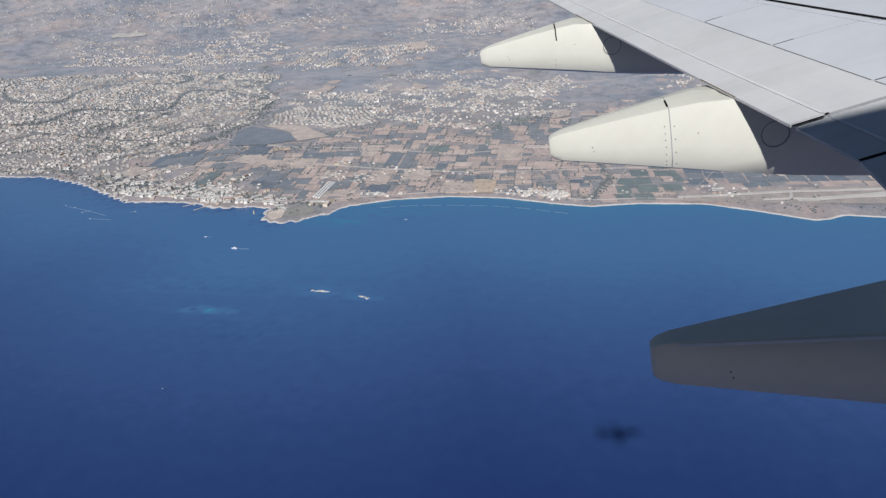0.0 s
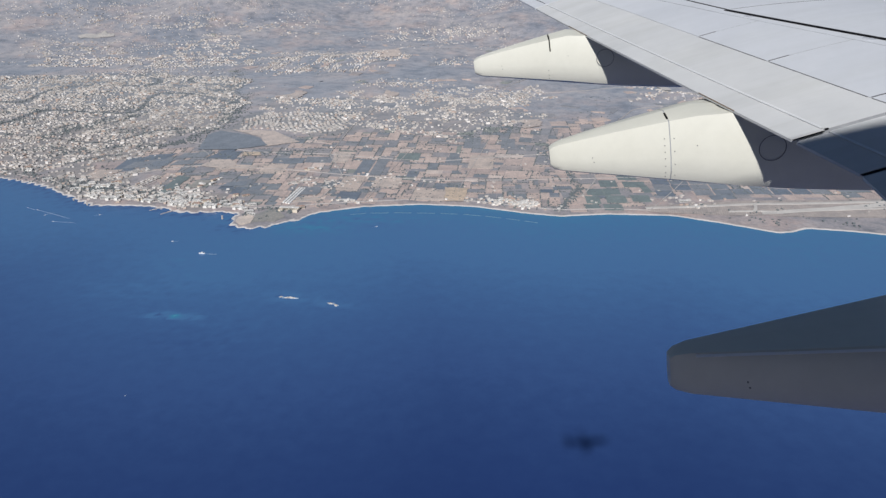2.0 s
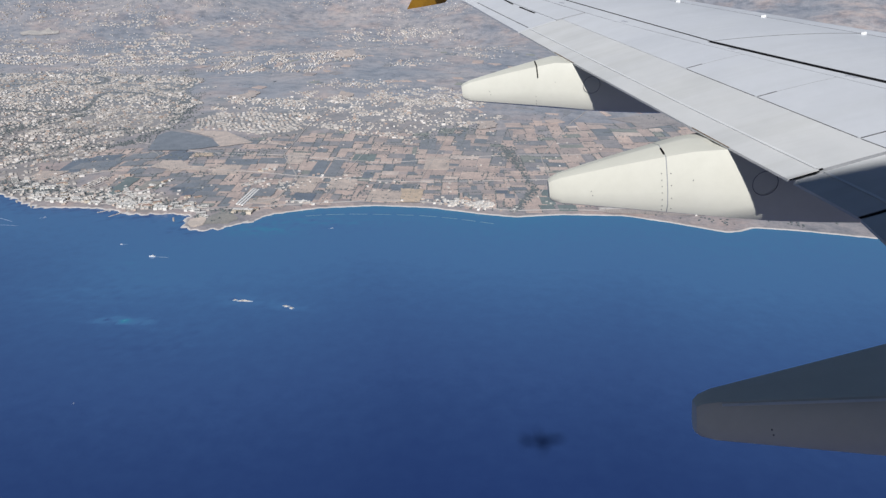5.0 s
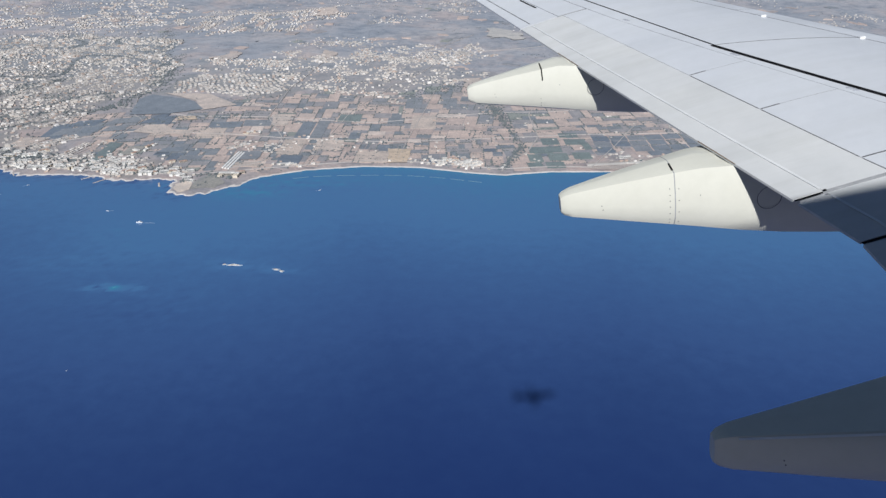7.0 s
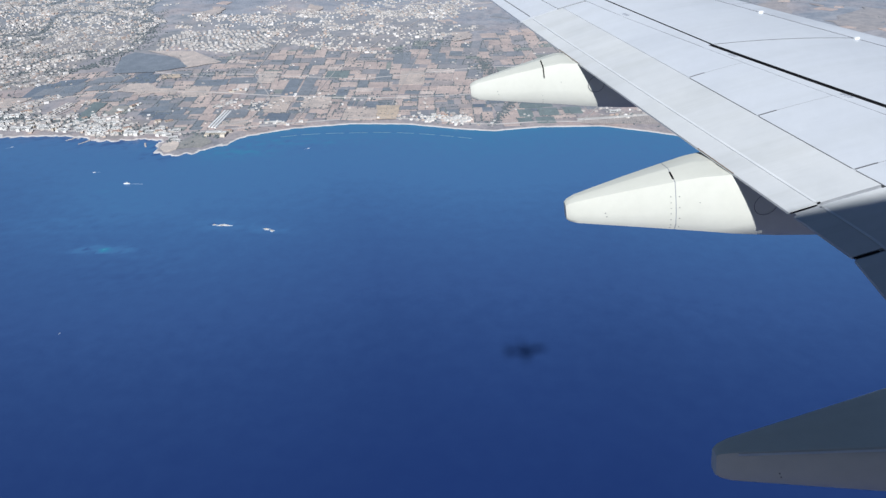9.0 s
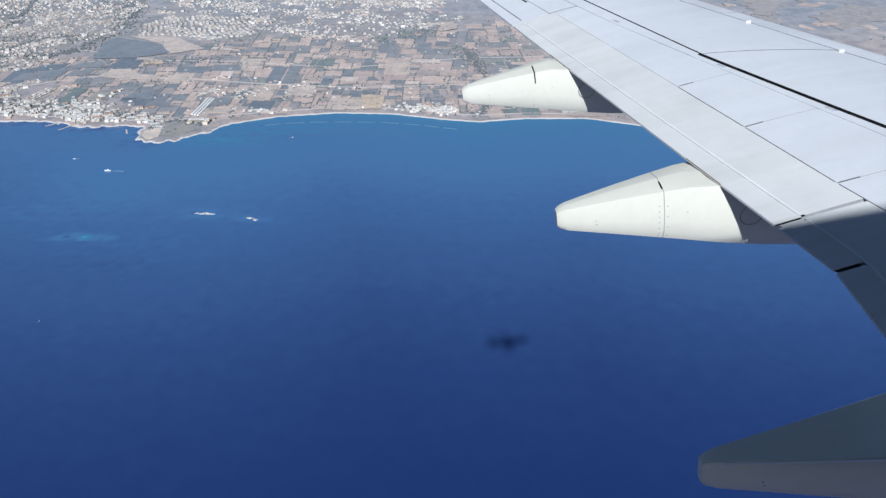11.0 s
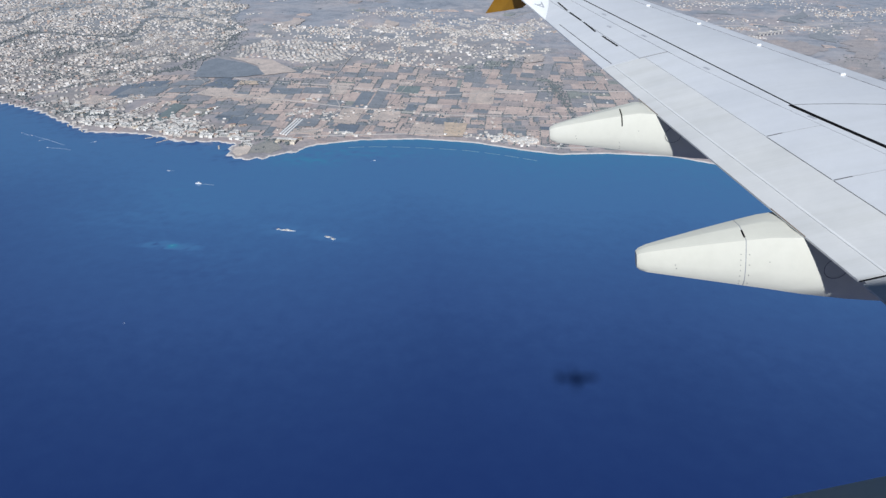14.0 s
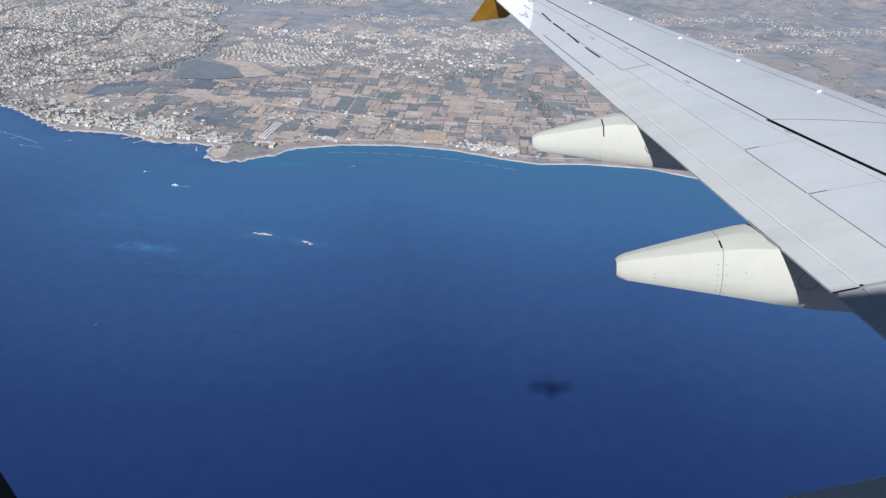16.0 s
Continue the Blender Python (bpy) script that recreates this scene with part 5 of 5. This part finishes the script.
for q in plots[:260]:
    cx, cy = sum(p[0] for p in q) / 4, sum(p[1] for p in q) / 4
    green = 165 < cx < 240 and 655 < cy < 765 and rng.random() < 0.3
    orchard = waves(cx, cy, 95, 61) + 0.5 * waves(cx, cy, 31, 62) > (0.35 if cx < -160 else 0.8)
    field(q, 0.22, crop_green if green else orchard_dark if orchard else plot_piece, "irrigated green crop plot" if green else "")
DARK = [(-69, 770, 15, 56), (-53, 773, 13, 60), (-12, 753, 12, 21), (44, 878, 20, 44), (88, 877, 17, 38), (-97, 753, 16, 17), (-161, 783, 36, 20), (-127, 790, 31, 22), (-185, 704, 15, 24),
        (-344, 765, 24, 50), (-314, 768, 26, 48), (-236, 799, 18, 32), (-66, 678, 22, 22)]
TAN = [(-104, 804, 20, 42), (-169, 753, 29, 34), (-72, 714, 23, 46), (-35, 722, 28, 32), (14, 690, 33, 32), (60, 803, 28, 50), (-105, 660, 26, 12)]
GREEN = [(177, 686, 14, 20), (180, 709, 16, 18), (195, 668, 18, 15), (200, 690, 20, 20), (198, 712, 15, 17), (196, 736, 18, 20), (222, 735, 22, 17), (217, 756, 20, 14), (224, 694, 18, 18), (-26, 815, 26, 26)]
SLATE = [(250 + 19 * i, 711 + 17 * j + 1.5 * i, 17.5, 15.5) for i in range(9) for j in range(3) if (i, j) not in ((1, 0), (4, 1), (6, 2))]
for group, mat, lab in ((DARK, orchard_dark, "dark orchard plot"), (TAN, bare_tan, "bare tan field"), (GREEN, crop_green, "irrigated green crop plot"), (SLATE, orchard_dark, "dark orchard plot")):
    for x, y, w, d in group:
        turn = 0.09 if x < -90 else 0.0 if x < 100 else 0.06
        c, sn = math.cos(turn), math.sin(turn)
        field([(x + c * a * w / 2 - sn * b * d / 2, y + sn * a * w / 2 + c * b * d / 2) for a, b in ((-1, -1), (1, -1), (1, 1), (-1, 1))], 0.5, mat, lab)
vs, fs = [], []
for q in plots[260:]:
    v, f = slab(q, 0.22)
    fs += [tuple(i + len(vs) for i in face) for face in f]
    vs += v
# terraces and clearings scattered over the foothills
for _ in range(420):
    x, y, w, d, turn = rng.uniform(-700, 900), 960 + 900 * rng.random() ** 1.4, rng.uniform(5, 22), rng.uniform(6, 26), rng.normal(0.1, 0.5)
    if x < -290 and y < 1340 or built_up(np.array([x]), np.array([y]))[0] > 0.4 or waves(x, y, 260, 91) < -0.1:
        continue
    c, sn = math.cos(turn), math.sin(turn)
    v, f = slab([(x + c * a * w / 2 - sn * b * d / 2 + rng.normal(0, 2), y + sn * a * w / 2 + c * b * d / 2 + rng.normal(0, 2)) for a, b in ((-1, -1), (1, -1), (1, 1), (-1, 1))], 0.9)
    fs += [tuple(i + len(vs) for i in face) for face in f]
    vs += v
if vs:
    tagged(sheet("far_fields", vs, fs, plot_joined), "patchwork of brown and dark farm plots", "fields", kind="stuff")


def draped(name, poly, mat, lift, label, ragged=0.8):
    """A plot of free, slightly ragged outline, draped as a fan of triangles."""
    pts = np.array(poly, float)
    c = pts.mean(0)
    fine = []
    for a, b in zip(pts, np.roll(pts, -1, 0)):
        fine += [a + (b - a) * k / 6 for k in range(6)]
    fine = np.array(fine)
    fine = fine + ragged * np.stack([waves(fine[:, 0], fine[:, 1], 12 + 3 * ragged, 121), waves(fine[:, 0], fine[:, 1], 12 + 3 * ragged, 122)], -1)
    rows = [c + (fine - c) * s for s in (1, 0.8, 0.6, 0.4, 0.2)]
    n = len(fine)
    v = [(p[0], p[1], float(h) + lift) for r in rows for p, h in zip(r, height(r[:, 0], r[:, 1]))] + [(c[0], c[1], float(height(c[0], c[1])) + lift)]
    f = [(k * n + i, k * n + (i + 1) % n, (k + 1) * n + (i + 1) % n, (k + 1) * n + i) for k in range(4) for i in range(n)]
    f += [(4 * n + i, 4 * n + (i + 1) % n, 5 * n) for i in range(n)]
    return tagged(sheet(name, v, f, mat, ground), label)


draped("field", LENS, orchard_dark, 0.8, "large dark orchard")
draped("field", [(-284, 923), (-219, 907), (-170, 856), (-206, 834), (-226, 876), (-250, 896)], bare_tan, 0.7, "bare tan earth beside the orchard")
draped("field", [(-262, 661), (-266, 722), (-250, 720), (-252, 664)], crop_green, 0.7, "green crop strip")
draped("field", [(28, 713), (52, 712), (51, 674), (32, 673)], ochre_earth, 0.7, "bare ochre earth near the beach")
draped("field", [(-226, 812), (-205, 812), (-200, 800), (-222, 798)], ochre_earth, 0.7, "bare ochre earth on the plain")
draped("field", [(-240, 682), (-239, 710), (-222, 709), (-223, 687)], scrub_brown, 0.7, "fallow brown plot")
draped("field", [(-376, 716), (-373, 745), (-341, 743), (-351, 711)], bare_tan, 0.6, "bare tan field")
for q in ([(-987, 1733), (-930, 1768), (-895, 1729), (-974, 1708)], [(151, 1412), (176, 1396), (208, 1314), (197, 1278), (145, 1290)], [(330, 1334), (352, 1306), (340, 1216), (316, 1257)]):
    draped("field", q, quarry_pale, 1.2, "pale quarry scar on the hillside", 9.0)
for q in ([(-288, 1123), (-257, 1180), (-243, 1134), (-257, 1080)], [(-202, 1561), (-190, 1680), (-147, 1510), (-193, 1503)], [(-124, 1178), (-103, 1171), (-98, 1110), (-111, 1113)], [(106, 1001), (128, 1001), (128, 953), (107, 949)]):
    draped("field", q, bare_tan, 1.0, "bare tan building ground among the houses", 7.0)
for q in ([(-345, 748), (-343, 772), (-322, 776), (-323, 751)], [(-341, 778), (-338, 800), (-306, 806), (-310, 781)], [(-318, 752), (-318, 775), (-296, 780), (-297, 756)],
          [(-293, 757), (-292, 776), (-268, 781), (-270, 762)], [(-300, 784), (-297, 806), (-262, 816), (-266, 790)]):
    draped("field", q, orchard_dark, 0.6, "dark orchard plot")
draped("field", [(-256, 757), (-252, 782), (-231, 784), (-212, 762), (-230, 750)], bare_tan, 0.75, "pale bare building ground")
draped("field", [(-262, 786), (-252, 820), (-238, 822), (-244, 790)], orchard_dark, 0.6, "dark orchard plot")
draped("field", [(-205, 688), (-202, 702), (-182, 708), (-180, 694)], orchard_dark, 0.75, "dark orchard plot")
draped("field", [(-120, 670), (-116, 696), (-98, 698), (-97, 674)], orchard_dark, 0.75, "dark orchard plot")

draped("field", [(225, 660), (300, 652), (430, 655), (560, 650), (600, 705), (480, 708), (330, 692), (228, 676)], airfield_earth, 0.25, "bare brown airfield ground beside the runway")
draped("field", [(-155, 608), (-150, 590), (-142, 584), (-136, 590), (-138, 606), (-148, 614)], headland_sand, 0.3, "bare sandy headland")
draped("field", [(-136, 592), (-138, 612), (-132, 628), (-120, 624), (-110, 610), (-116, 598)], scrub_brown, 0.3, "dry scrub on the headland")
draped("field", [(327, 654), (329, 663), (450, 694), (448, 683)], runway_grey, 0.45, "pale concrete apron beside the runway")
draped("field", [(-235, 742), (-228, 765), (-190, 762), (-188, 742), (-210, 748)], bare_tan, 0.6, "pale bare building ground")

for q in ([(440, 1117), (515, 1141), (514, 1062), (462, 1058)], [(564, 1139), (660, 1280), (584, 1048), (542, 1035)], [(300, 1030), (380, 1060), (420, 1000), (330, 975)], [(610, 1010), (720, 1120), (760, 1030), (640, 960)], [(470, 1010), (560, 1020), (570, 940), (490, 930)]):
    draped("field", q, earth_brown, 0.55, "bare red-brown earth on the slope", 12.0)
for q in ([(520, 1160), (600, 1290), (620, 1270), (556, 1150)], [(520, 1330), (600, 1400), (560, 1310)], [(300, 1100), (380, 1110), (360, 1075)], [(700, 1250), (800, 1390), (820, 1300)], [(400, 1370), (450, 1420), (470, 1360)]):
    draped("field", q, scrub_dark, 0.55, "dark scrub in a fold of the hills", 12.0)


# ---- viaduct on the hillside ----
def viaduct(x0, y0, x1, y1, high, piers):
    root = tagged(new("viaduct"), "pale concrete road viaduct on tall piers", "bridge")
    turn, length = math.atan2(y1 - y0, x1 - x0), math.hypot(x1 - x0, y1 - y0)
    mx, my = (x0 + x1) / 2, (y0 + y1) / 2
    base = float(height(mx, my))
    bm = bmesh.new()
    box_into(bm, 0, 0, high, high + 0.7, length, 2.4)
    for side in (-1, 1):
        box_into(bm, 0, side * 1.1, high + 0.7, high + 1.1, length, 0.2)
    part("deck", bm, runway_grey, root)
    for i in range(piers):
        bm = bmesh.new()
        box_into(bm, (i + 0.5) / piers * length - length / 2, 0, -9, high, 1.6, 2.0, 0, 0.8)
        part("pier", bm, runway_grey, root)
    root.matrix_world = pose(mx, my, base, 0, 0, math.degrees(turn))


viaduct(449, 1157, 497, 1194, 4.5, 7)

# hedges and tree lines along some plots
hx, hy = [], []
for q in plots:
    for k in range(4):
        if rng.random() < 0.32:
            (ax, ay), (bx, by) = q[k], q[(k + 1) % 4]
            m = int(math.hypot(bx - ax, by - ay) / 1.1)
            s = rng.random(m)
            hx.append(ax + (bx - ax) * s + rng.normal(0, 0.25, m))
            hy.append(ay + (by - ay) * s + rng.normal(0, 0.25, m))
hx, hy = np.concatenate(hx), np.concatenate(hy)
tagged(clumps_mesh("hedgerows", hx, hy, rng.uniform(0.35, 0.75, len(hx)), tree_mix), "dark hedges and tree lines between the plots", "hedges", kind="stuff")

# ---- the plan set out at full size ----
for ob in [o for o in scene.objects if o.parent is None and o not in (cam, sun, airliner)]:
    ob.matrix_world = SET_OUT @ ob.matrix_world
